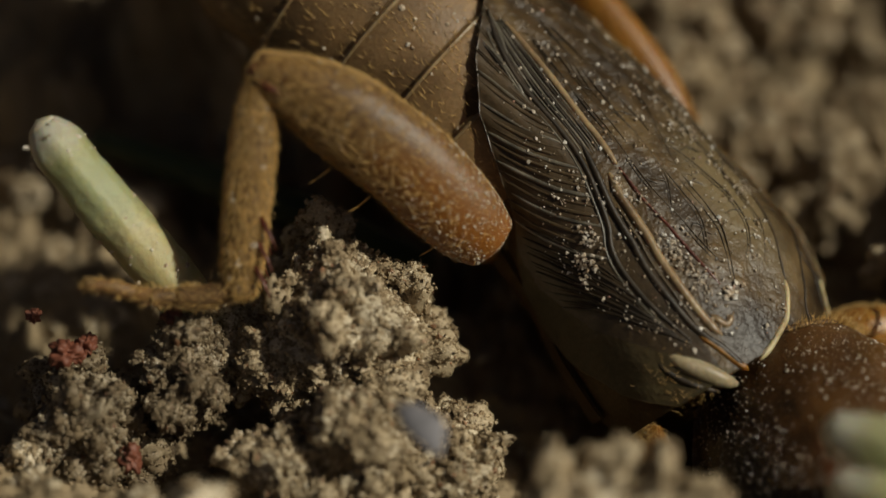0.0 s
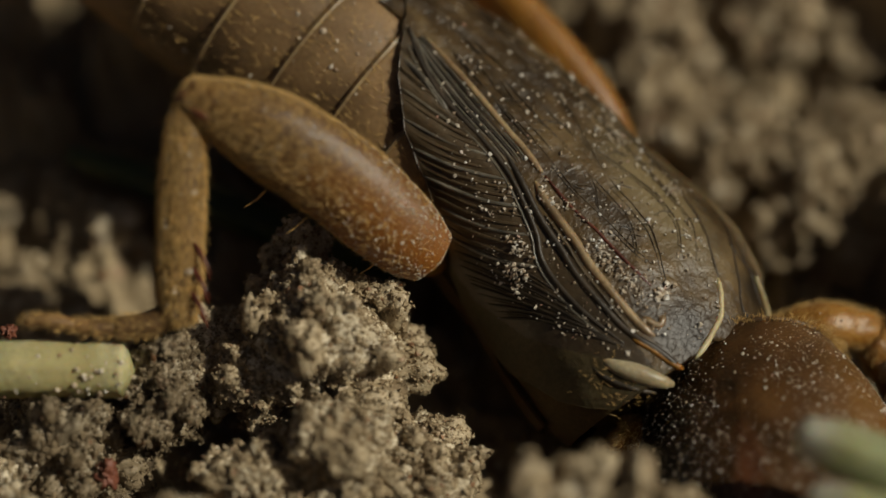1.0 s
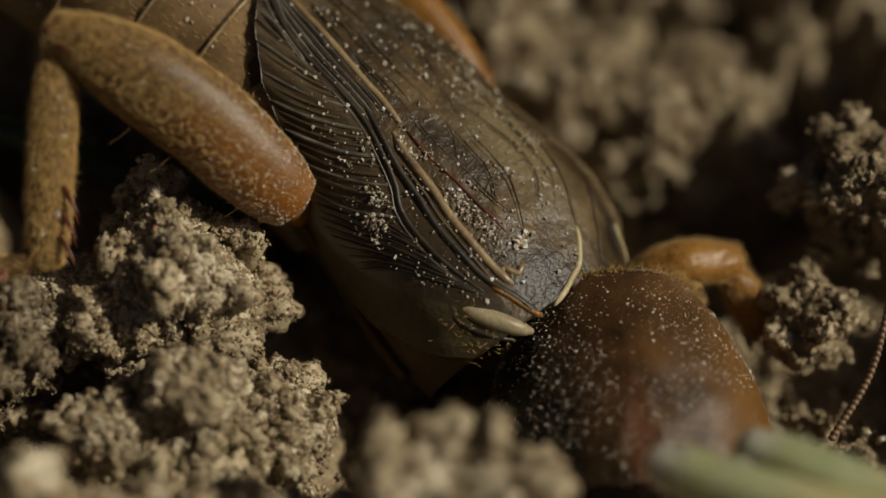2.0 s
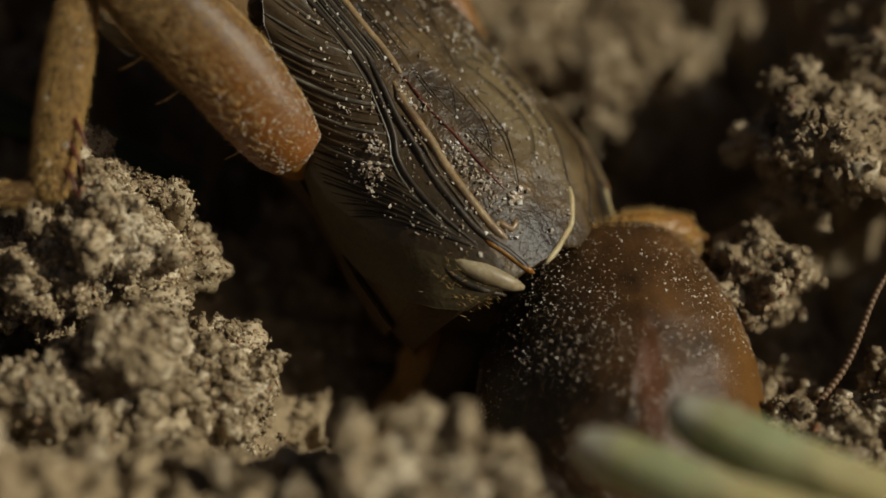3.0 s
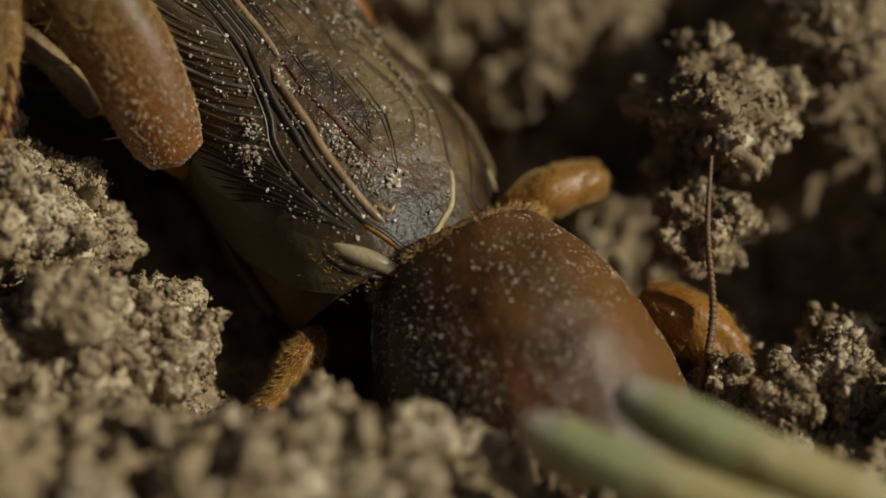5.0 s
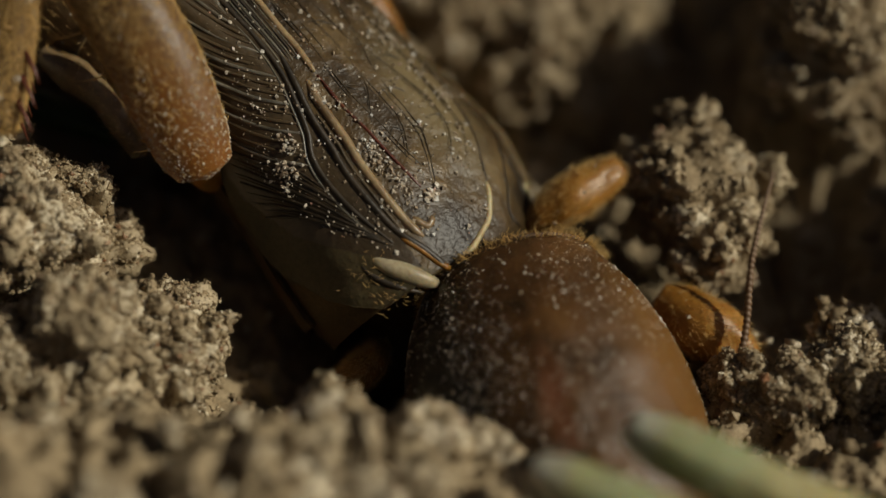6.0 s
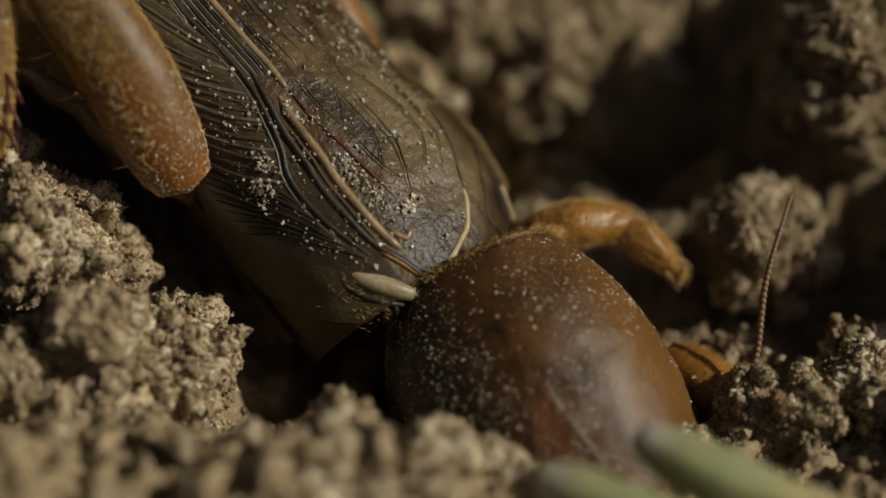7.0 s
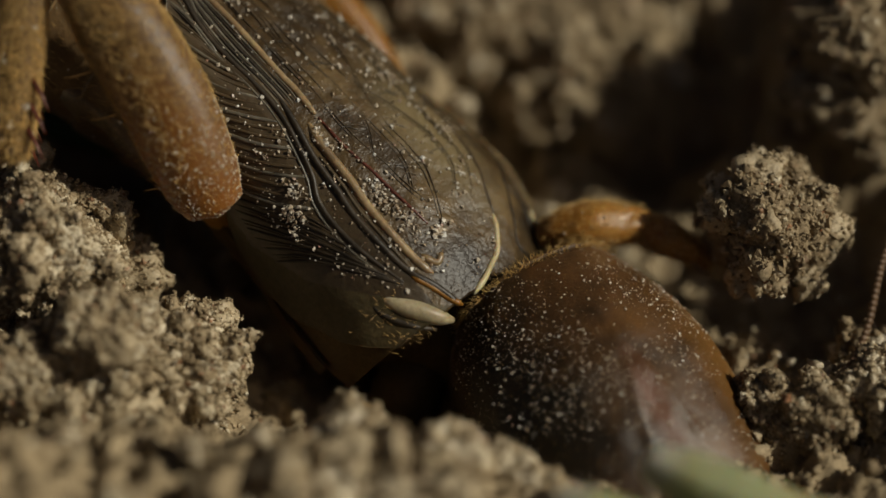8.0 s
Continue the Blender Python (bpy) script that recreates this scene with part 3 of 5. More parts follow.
SIDE_STRIPES = [
    [(-0.65, 38), (-1.43, 49.5), (-2.38, 64.5), (-3.18, 86)],
    [(-0.85, 40.5), (-1.75, 52.5), (-2.78, 68), (-3.65, 87.5)],
    [(-1.08, 42), (-2.12, 55), (-3.23, 71), (-4.15, 87)],
    [(-1.4, 45), (-2.6, 57), (-3.7, 72), (-4.58, 85)],
    [(-2.2, 48), (-3.18, 58), (-4.1, 70), (-4.9, 82)],
    [(-3.12, 51.5), (-3.82, 56), (-4.65, 64.5), (-5.4, 76)],
]


def strip(y0, y1, low, high, lift, nu, nv, thick=0.05, wave=0.0):
    """A curved sheet on the back between two edges, with thickness."""
    y = np.linspace(y0, y1, nu)
    k = np.linspace(0, 1, nv)
    lo, hi = along(y, low), along(y, high)
    phi = lo[:, None] + (hi - lo)[:, None] * k[None]
    yy = np.broadcast_to(y[:, None], phi.shape)
    ripple = wave * np.sin(phi * 0.55 + yy * 1.1) * np.clip((-4 - yy) / 3, 0, 1)
    v = [back(yy, phi, lift).reshape(-1, 3), back(yy, phi, lift - thick).reshape(-1, 3)]
    if wave:
        ripple = ripple + 0.022 * fractal(np.stack([yy * 1.1, phi * 0.055], -1).reshape(-1, 2), 3, 23).reshape(phi.shape)
        v[0] = back(yy, phi, lift + ripple).reshape(-1, 3)
    f = grid_faces(nu, nv)
    n = nu * nv
    faces = [tuple(q) for q in f] + [tuple(q[::-1] + n) for q in f]
    rim = [i * nv for i in range(nu)] + [(nu - 1) * nv + j for j in range(1, nv)] + [i * nv + nv - 1 for i in range(nu - 2, -1, -1)] + [j for j in range(nv - 2, 0, -1)]
    faces += [(a, a + n, b + n, b) for a, b in zip(rim, rim[1:] + rim[:1])]
    return np.vstack(v), faces


def vein(points, r, lift=0.02, n=30, sides=6):
    """A raised vein along (y, phi) points of the back."""
    line = rail(points, n)
    p = back(line[:, 0], line[:, 1], lift)
    k = np.linspace(0, 1, n)
    w = r * np.minimum(1, 4 * (1 - k) + 0.3) * np.minimum(1, 6 * k + 0.4)
    return tube(p, list(w[:: max(1, n // 8)]), n, sides, 1.0, (0.3, 0, 0.95))


def bristles(rng, at, way, length, r=0.012):
    """Thin curved hairs from places along directions."""
    n = len(at)
    way = way + 0.35 * rng.normal(size=(n, 3))
    way /= np.linalg.norm(way, axis=1)[:, None]
    a = np.cross(way, rng.normal(size=(n, 3)))
    a /= np.linalg.norm(a, axis=1)[:, None]
    b = np.cross(way, a)
    ln = np.asarray(length) * rng.uniform(0.6, 1.3, n)
    v = np.empty((n, 7, 3))
    for k in range(3):
        ring = np.cos(2.0944 * k) * a + np.sin(2.0944 * k) * b
        v[:, k] = at + r * ring
        v[:, k + 3] = at + 0.55 * ln[:, None] * way + 0.6 * r * ring
    v[:, 6] = at + ln[:, None] * way + 0.12 * ln[:, None] * a
    f = np.array([[0, 1, 4], [0, 4, 3], [1, 2, 5], [1, 5, 4], [2, 0, 3], [2, 3, 5], [3, 4, 6], [4, 5, 6], [5, 3, 6]])
    return v.reshape(-1, 3), (f[None] + 7 * np.arange(n)[:, None, None]).reshape(-1, 3)


def surface_samples(rng, me_verts, faces, n):
    """Random places on a mesh, with outward directions."""
    tri = np.array([(q[0], q[k], q[k + 1]) for q in faces for k in range(1, len(q) - 1)])
    a, b, c = (me_verts[tri[:, k]] for k in range(3))
    nor = np.cross(b - a, c - a)
    area = np.linalg.norm(nor, axis=1)
    pick = rng.choice(len(tri), n, p=area / area.sum())
    u, w = rng.uniform(size=(2, n))
    flip = u + w > 1
    u[flip], w[flip] = 1 - u[flip], 1 - w[flip]
    at = a[pick] + u[:, None] * (b - a)[pick] + w[:, None] * (c - a)[pick]
    nn = nor[pick] / (area[pick][:, None] + 1e-12)
    return at, nn


def outward(at, nn, centre):
    s = np.sign(((at - centre) * nn).sum(1))
    return nn * s[:, None]


def build_wings(root):
    rng = np.random.default_rng(31)
    v, f = strip(0.85, -10.2, [(y, -115 if y > -6 else -115 + (-6 - y) * 14) for y in np.linspace(-11, 1, 25)], [(0.85, -14), (0.4, 5), (-0.4, 0), (-10.2, 0)], 0.05, 90, 50)
    left = part("left_wing_case", mesh_of("left_wing_case", v, f, [WING]), root, "smoky brown wing case under the other")
    for pts, r, mat in (([(0.7, -24), (0.2, -16), (-0.6, -22), (-1.6, -33), (-2.6, -42)], 0.03, VEIN), ([(0.3, -34), (-0.5, -33), (-1.5, -38)], 0.025, VEIN),
                        ([(0.82, -48), (0.35, -46), (-0.1, -41), (-0.45, -38)], 0.06, PALE), ([(0.8, -14), (0.72, -26), (0.75, -38)], 0.05, RIDGE), ([(-0.3, -40), (-0.9, -33), (-1.5, -30)], 0.022, VEIN)):
        w, g = vein(pts, r, 0.06)
        part("pale_vein" if mat is not VEIN else "vein", mesh_of("wing_vein", w, g, [mat]), left, "pale edge vein" if mat is not VEIN else "")
    v, f = strip(-0.3, -4.6, [(-0.3, -58), (-4.6, -58)], [(-0.3, -46), (-1.2, -41), (-2.4, -42), (-3.6, -46), (-4.6, -55)], 0.10, 40, 10, 0.06)
    part("pale_border", mesh_of("pale_border", v, f, [BORDER]), left, "cream folded border of the wing")
    nu, nv = 150, 130
    v, f = strip(0.5, -10.2, INNER_EDGE, RIGHT_EDGE, 0.14, nu, nv, 0.06, 0.022)
    yy = np.repeat(0.5 - 10.7 * (np.arange(nu - 1) + 0.5) / (nu - 1), nv - 1)
    lo, hi = along(yy, INNER_EDGE), along(yy, RIGHT_EDGE)
    pp = lo + (hi - lo) * np.tile((np.arange(nv - 1) + 0.5) / (nv - 1), nu - 1)
    zone = np.where(pp > along(yy, FIELD_EDGE), 2, np.where(pp > np.where(yy > -4.2, 33, along(yy, OUTER_VEIN)), 1, 0))
    zone = np.r_[zone, np.full(len(f) - len(zone), 1)]
    right = part("right_wing_case", mesh_of("right_wing_case", v, f, [WING, SIDEWING, FIELD], index=zone), root, "glossy smoky brown veined wing case dusted with sand")

    def line(name, pts, r, mat, label="", lift=0.13, n=44, sides=7):
        w, g = vein(pts, r, lift, n, sides)
        part(name, mesh_of(name, w, g, [mat]), right, label)

    # the tan ridge between top and side, the glossy groove beside it and the dark vein below
    line("ridge_vein", [(-0.45, 24.5), (-0.9, 27), (-1.8, 29), (-3.0, 30.2), (-4.4, 27.5), (-5.0, 24.5)], 0.125, RIDGE, "raised tan ridge vein", 0.12, 60, 9)
    # brown tube along the ridge, its shadow made as a line
    line("ridge_shadow", [(-0.3, 29.5), (-1.0, 31.5), (-2.2, 33.5), (-3.1, 34.5), (-4.3, 32)], 0.05, NET, "brown line standing for the shade beside the ridge", 0.13, 60)
    line("groove_vein", [(0.5, 23.5), (0.3, 24.8), (-0.2, 27.5), (-1.0, 33.5), (-2.17, 36.8), (-3.08, 38), (-4.25, 35), (-5.2, 29), (-6.0, 24)], 0.10, VEIN, "dark glossy vein beside the ridge", 0.12, 70, 9)
    line("wing_hinge", [(0.6, 22.5), (0.3, 25.5), (-0.3, 29.5), (-0.7, 33)], 0.085, AMBER, "glossy amber hinge of the wing", 0.13)
    line("outer_vein", OUTER_VEIN[::-1], 0.075, VEIN, "blue-black vein along the wing's side", 0.13, 80, 8)
    line("vein", [(y, p + 3.0) for y, p in OUTER_VEIN[::-1]], 0.03, STRIPE, "", 0.14, 80, 6)
    line("tip_ridge", TIP_RIDGE, 0.10, RIDGE, "tan vein running to the tip", 0.13, 44, 8)
    line("vein", [(-5.0, 18.8), (-4.15, 20), (-3.28, 18.5), (-2.17, 15.5), (-1.55, 13.5)], 0.045, DARK, "thin red-brown vein", 0.14)
    line("edge_vein", [(0.55, 15), (0.35, 6), (0.02, -2), (-0.4, -6.5), (-0.85, -10)], 0.085, PALE, "cream inner edge vein", 0.12, 30, 9)
    line("fork_vein", [(-1.0, 24), (-0.62, 20.5), (-0.75, 16)], 0.10, RIDGE, "cream forked end of the ridge", 0.13, 16)
    line("inner_vein", [(-0.8, -10), (-1.4, -13.5), (-2.5, -21), (-3.9, -27), (-5.2, -33), (-7, -38)], 0.045, NET, "brown inner edge vein", 0.14)
    # veins of the top
    for pts in ([(-8.9, -12), (-6.85, 0), (-5.65, 1), (-4.73, 3), (-4.25, 5.5), (-3.58, 15)],
                [(-8.5, -24), (-6.4, -16), (-5.1, -5), (-4.4, -1), (-3.5, 0), (-2.8, 0), (-2.2, 2.5), (-1.88, 4.5), (-1.3, 8)],
                [(-7.5, -31), (-5.78, -24), (-4.23, -20), (-3.48, -17.5), (-2.7, -16.5), (-2.3, -14.5), (-1.5, -6)],
                [(-8.8, -32), (-7, -35), (-5.5, -34), (-4.2, -30), (-3.2, -25)],
                [(-8.9, -4), (-7.4, 4), (-6.2, 8), (-5.0, 12), (-4.0, 13), (-3.0, 11), (-2.0, 8)],
                [(-4.73, 3), (-4.0, 3.5), (-3.1, 5), (-2.4, 10)], [(-5.1, -5), (-4.3, -9), (-3.4, -11), (-2.6, -9.5), (-1.9, -3)]):
        line("vein", pts, 0.021, NET, "", 0.145, 44, 6)
        # thin dark tube laid beside each vein as its shadow line
        line("vein_shadow", [(y + 0.03, p + 1.5) for y, p in pts], 0.012, VEIN, "", 0.14, 44, 6)
    for k in range(34):
        y, p = rng.uniform(-8.5, -2.2), rng.uniform(-34, 10)
        line("cross_vein", [(y, p), (y - 0.2, p + 3), (y - rng.uniform(-0.1, 0.4), p + rng.uniform(6, 9))], 0.015, NET if k % 2 else VEIN, "", 0.148, 10, 5)
    # dark stripes of the side, fine paler ribs between them
    for a, b in zip(SIDE_STRIPES, SIDE_STRIPES[1:]):
        line("stripe", a, 0.045, VEIN, "dark stripe of the wing side", 0.145, 30, 6)
        line("stripe", [((y + v) / 2, (p + q) / 2) for (y, p), (v, q) in zip(a, b)], 0.03, VEIN, "dark stripe of the wing side", 0.145, 30, 6)
        line("rib", [(0.72 * y + 0.28 * v, 0.72 * p + 0.28 * q) for (y, p), (v, q) in zip(a, b)], 0.024, NET, "", 0.142, 30, 6)
    # curved folds of the hind side
    for k in range(22):
        y0 = -3.5 - 4.4 * k / 21
        p0, y1 = float(along(y0, OUTER_VEIN)) + 3, y0 - 1.75 + 0.25 * k / 21
        p1 = float(along(y1, RIGHT_EDGE)) - 1
        pts = [(y0, p0), (y0 + 0.28 * (y1 - y0), p0 + 0.40 * (p1 - p0)), (y0 + 0.62 * (y1 - y0), p0 + 0.74 * (p1 - p0)), (y1, p1)]
        line("fold", pts, rng.uniform(0.035, 0.06), SIDEWING if k % 3 else STRIPE, "pale fold of the wing side", 0.13, 26, 6)
        # raised dark tube stands for the shade in each fold's crease
        line("fold_shadow", [(y - 0.08, p + 1.2) for y, p in pts], rng.uniform(0.014, 0.026), NET if k % 2 else VEIN, "", 0.14, 26, 6)
    # blue-black pleats between the ridge and the side, towards the tip
    for k in range(9):
        q = (k + 0.5) / 9
        pts = [(y, (1 - q) * float(along(y, TIP_RIDGE)) + q * float(along(y, OUTER_VEIN))) for y in (-5.5, -6.4, -7.3, -8.2, -9.0)]
        line("pleat", pts, rng.uniform(0.028, 0.05), STRIPE if k % 2 else VEIN, "blue-grey pleat near the tip", 0.145, 34, 6)
    for k in range(4):
        pts = [(y, float(along(y, TIP_RIDGE)) - 5.0 * (k + 1) - 0.6 * k * (y + 6)) for y in (-5.4, -6.4, -7.4, -8.4)]
        line("pleat", pts, rng.uniform(0.018, 0.03), NET if k % 2 else VEIN, "", 0.145, 34, 6)
    # sand on the wing
    n = 1300
    y = np.where(rng.uniform(size=n) < 0.4, rng.uniform(-9.4, 0.2, n), np.clip(rng.choice([-1.8, -3.6, -4.8, -5.4, -6.6], n) + 0.5 * rng.normal(size=n), -9.4, 0.2))
    lo, hi = along(y, INNER_EDGE), np.minimum(along(y, RIGHT_EDGE), along(y, FIELD_EDGE) + 5)
    at = back(y, lo + (hi - lo) * rng.uniform(0.02, 0.85, n), 0.17)
    v, f = grains(rng, at, 0.022 * np.minimum(rng.lognormal(0, 0.65, n), 3.2), 0)
    part("dust", mesh_of("dust", v, f, [DUST], smooth=False), right, "pale sand grains on the wing", "stuff")
    for y0, p0, sy, sp, m, s in ((-3.68, 62.5, 0.13, 2.2, 45, 0.065), (-4.05, 52, 0.22, 2.5, 40, 0.045), (-3.3, 68, 0.15, 2, 22, 0.04), (-2.7, 23.5, 0.35, 1.8, 60, 0.05), (-1.9, 20, 0.3, 2.0, 60, 0.05), (-1.22, 11, 0.10, 1.6, 26, 0.075),
                                 (-4.5, 25, 0.16, 1.6, 26, 0.06), (-4.2, 21, 0.12, 1.6, 14, 0.05), (-5.3, -19, 0.35, 4, 90, 0.028), (-3.4, -21, 0.3, 4, 50, 0.03), (-3.0, 3, 0.12, 2, 12, 0.05), (-2.4, -12, 0.15, 3, 20, 0.035)):
        at = back(y0 + sy * rng.normal(size=m), p0 + sp * rng.normal(size=m), 0.19)
        at = np.vstack([at, at + 0.8 * s * rng.normal(size=at.shape)])
        v, f = grains(rng, at, 0.62 * s * np.minimum(rng.lognormal(-0.1, 0.55, 2 * m), 2.2), 0)
        part("sand_clump", mesh_of("sand_clump", v, f, [DUST], smooth=False), right, "clump of sand grains on the wing", "stuff")


def build_trunk(root):
    y = np.linspace(0.45, -8, 60)
    phi = np.linspace(-180, 180, 64, endpoint=False)
    yy, pp = np.meshgrid(y, phi, indexing="ij")
    v = back(yy, pp, -0.06).reshape(-1, 3)
    low = v[:, 2] < 0
    v[low, 2] *= 0.95
    part("thorax", mesh_of("thorax", v, grid_faces(60, 64, True), [BELLY]), root, "dull tan side of the thorax")
    v, f = tube([(0, -2.0, -0.6), (-0.3, -0.3, -0.5), (-0.9, 1.4, -0.3), (-1.6, 2.6, 0.0)], [2.2, 2.3, 1.9, 1.8], 24, 30)
    part("neck", mesh_of("neck", v, f, [BELLY]), root, "dim brown neck between wings and shield")
    v, f = strip(-0.3, -5.2, [(2, 100), (-3, 104), (-6, 96)], [(2, 150), (-6, 150)], 0.10, 30, 26, 0.1)
    part("side_plate", mesh_of("side_plate", v, f, [BELLY]), root, "olive-tan side plate below the wing")
    w, g = tube(back([0.75, 0.5, 0.02, -0.5, -0.85], [31, 35, 41.5, 48, 51], 0.02), [0.08, 0.21, 0.28, 0.20, 0.05], 30, 14, 1.0, (0.3, 0, 0.9))
    part("pale_lobe", mesh_of("pale_lobe", w, g, [LOBE]), root, "smooth cream lobe at the wing root")
    # dark tube under the lobe: the shadow there made as a part
    w, g = tube(back([0.7, 0.35, -0.1, -0.55, -0.95], [41, 47, 53, 56, 55], 0.08), [0.05, 0.10, 0.12, 0.10, 0.04], 24, 10, 0.8, (0.3, 0, 0.9))
    part("lobe_shadow", mesh_of("lobe_shadow", w, g, [VEIN]), root, "dark strip standing for the shadow below the cream lobe")
    rng = np.random.default_rng(44)
    n = 70
    at = back(rng.uniform(-0.9, 0.75, n), 52 + 6 * rng.normal(size=n), 0.14)
    h, g = bristles(rng, at, np.array([0.7, -0.5, 0.2]) * np.ones((n, 1)), 0.22, 0.007)
    part("bristles", mesh_of("bristles", h, g, [HAIR]), root, "short golden hairs below the wing root", "stuff")


def build_abdomen(root):
    rng = np.random.default_rng(32)
    line = rail([(0.5, -5.5, -0.5), (1.1, -9, -0.8), (1.9, -12, -1.2), (2.8, -15.5, -1.7), (3.7, -19, -2.2), (4.4, -22, -2.8)], 80)
    way = np.gradient(line, axis=0)
    way /= np.linalg.norm(way, axis=1)[:, None]
    side = np.cross(way, (0, 0, 1.0))
    side /= np.linalg.norm(side, axis=1)[:, None]
    top = np.cross(side, way)
    a = np.linspace(0, 2 * np.pi, 56, endpoint=False)

    def ring(i, r, tall):
        return line[i] + r * np.cos(a)[:, None] * side[i] + tall * np.sin(a)[:, None] * top[i]

    core = []
    for i in range(80):
        r = np.interp(i, [0, 20, 60, 79], [2.85, 3.15, 3.25, 1.6])
        core.append(ring(i, r, 0.82 * r))
    part("abdomen", mesh_of("abdomen", np.vstack(core), grid_faces(80, 56, True), [UNDERSIDE]), root, "soft brown underside of the abdomen")
    for s in range(-1, 7):
        i0, i1 = 14 + 9 * s, 14 + 9 * s + 10
        rows = []
        for k, q in enumerate(np.linspace(0, 1, 14)):
            i = i0 + q * (i1 - i0)
            j = min(int(i), 78)
            fr = i - j
            r = np.interp(i, [0, 20, 60, 79], [2.85, 3.15, 3.25, 1.6]) + 0.12 + 0.16 * q + 0.05 * np.sin(np.pi * q)
            if k == 13:
                r -= 0.1
            c0, c1 = ring(j, r, 0.84 * r), ring(min(j + 1, 79), r, 0.84 * r)
            rows.append(((1 - fr) * c0 + fr * c1)[(a > radians(330)) | (a < radians(210))])
        # start the ring at the same side
        keep = np.where((a > radians(330)) | (a < radians(210)))[0]
        order = np.argsort(np.where(a[keep] > radians(300), a[keep] - 2 * np.pi, a[keep]))
        rows = [row[order] for row in rows]
        v = np.vstack(rows)
        f = grid_faces(14, len(order))
        t = part("back_plate", mesh_of("back_plate", v, f, [TERGITE]), root, "brown banded back plate of the abdomen")
        w, g = tube(rows[12][2:-2], [0.035, 0.055, 0.055, 0.035], 60, 7)
        part("plate_edge", mesh_of("plate_edge", w, g, [RIDGE]), t, "pale hind edge of the plate")
        at, nn = surface_samples(rng, v, f, 420)
        nn = outward(at, nn, line[(i0 + i1) // 2])
        h, g = bristles(rng, at, 0.35 * nn + 1.0 * way[(i0 + i1) // 2], 0.28, 0.009)
        part("bristles", mesh_of("bristles", h, g, [HAIR]), t, "short golden hairs", "stuff")
        at, nn = surface_samples(rng, v, f, 40)
        h, g = grains(rng, at, 0.035 * rng.lognormal(0, 0.5, 40))
        part("dust", mesh_of("dust", h, g, [DUST], smooth=False), t, "pale sand grains", "stuff")


def build_pronotum(root):
    """The egg-shaped neck shield; its own origin is in the neck."""
    rng = np.random.default_rng(33)
    nu, nv = 170, 260
    u = np.linspace(0, 1, nu)
    prof = rail([(0, 0.60), (0.05, 0.70), (0.12, 0.80), (0.22, 0.90), (0.36, 0.99), (0.5, 1.02), (0.66, 1.0), (0.82, 0.9), (0.94, 0.60), (1.0, 0.36)], 400)
    w = np.interp(u, prof[:, 0], prof[:, 1])
    phi = np.linspace(-np.pi, np.pi, nv, endpoint=False)
    uu, pp = np.meshgrid(u, phi, indexing="ij")
    ww = w[:, None]
    c, s = np.cos(pp), np.sin(pp)
    x = np.where(s > 0, 3.85, 3.45) * ww * np.sign(s) * np.abs(s) ** 0.92
    z = np.where(c > 0, 3.35, 3.0) * ww * np.sign(c) * np.abs(c) ** 0.92 + 0.35
    y = -1.15 + 9.4 * uu + 0.9 * (1 - c) * 0.5 * (1 - uu) ** 2
    # rolled hind rim, shallow midline furrow and two ovals beside it
    rim = np.exp(-((uu - 0.025) / 0.018) ** 2)
    mid = np.exp(-(pp / 0.02) ** 2) * np.clip((uu - 0.14) / 0.1, 0, 1) * np.clip((0.5 - uu) / 0.1, 0, 1)
    spread = np.clip(0.55 * (uu - 0.34), 0, 0.17)
    on = np.clip((uu - 0.34) / 0.08, 0, 1) * np.clip((0.70 - uu) / 0.08, 0, 1)
    ridges = sum(np.exp(-(((pp - k * spread) / 0.022) ** 2)) for k in (-1, 1)) * on
    field = np.clip((spread - np.abs(pp)) / 0.03, 0, 1) * on
    crease = field * (np.abs(fractal(np.stack([pp * 22, uu * 5.0], -1).reshape(-1, 2), 3, 12)).reshape(x.shape) - 0.3)
    comb = np.exp(-((uu - 0.085) / 0.02) ** 2) * np.sin(pp * 55) * np.exp(-((pp - 0.75) / 0.35) ** 2)
    d = 0.07 * rim + 0.02 * mid + 0.030 * ridges + 0.045 * crease + 0.012 * comb + 0.04 * fractal(np.stack([x, y, z], -1).reshape(-1, 3) * 0.8, 3, 8).reshape(x.shape)
    x, z = x * (1 + d / 3.6), z * (1 + d / 3.2)
    v = np.stack([x, y, z], -1).reshape(-1, 3)
    faces = [tuple(q) for q in grid_faces(nu, nv, True)]
    inner = np.stack([0.9 * x[0], y[0] + 0.25, 0.9 * z[0]], -1)
    deep = np.stack([0.8 * x[0], y[0] + 2.2, 0.8 * z[0]], -1)
    k = len(v)
    v = np.vstack([v, inner, deep, [[0, 8.35, 0.35]]])
    faces += [(j, k + j, k + (j + 1) % nv, (j + 1) % nv) for j in range(nv)]
    faces += [(k + j, k + nv + j, k + nv + (j + 1) % nv, k + (j + 1) % nv) for j in range(nv)]
    faces += [(k + 2 * nv, (nu - 1) * nv + (j + 1) % nv, (nu - 1) * nv + j)[::-1] for j in range(nv)]
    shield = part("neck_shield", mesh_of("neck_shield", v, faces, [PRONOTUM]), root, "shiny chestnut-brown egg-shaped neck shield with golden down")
    n = 7000
    body = v[: nu * nv]
    at, nn = surface_samples(rng, body, grid_faces(nu, nv, True), n)
    keep = at[:, 2] > -1.6
    at, nn = at[keep], outward(at[keep], nn[keep], np.array([0, 3.5, 0.3]))
    h, g = bristles(rng, at, 0.45 * nn + np.array([0, 1.0, 0]), 0.085, 0.0045)
    part("bristles", mesh_of("bristles", h, g, [DOWN]), shield, "short golden down", "stuff")
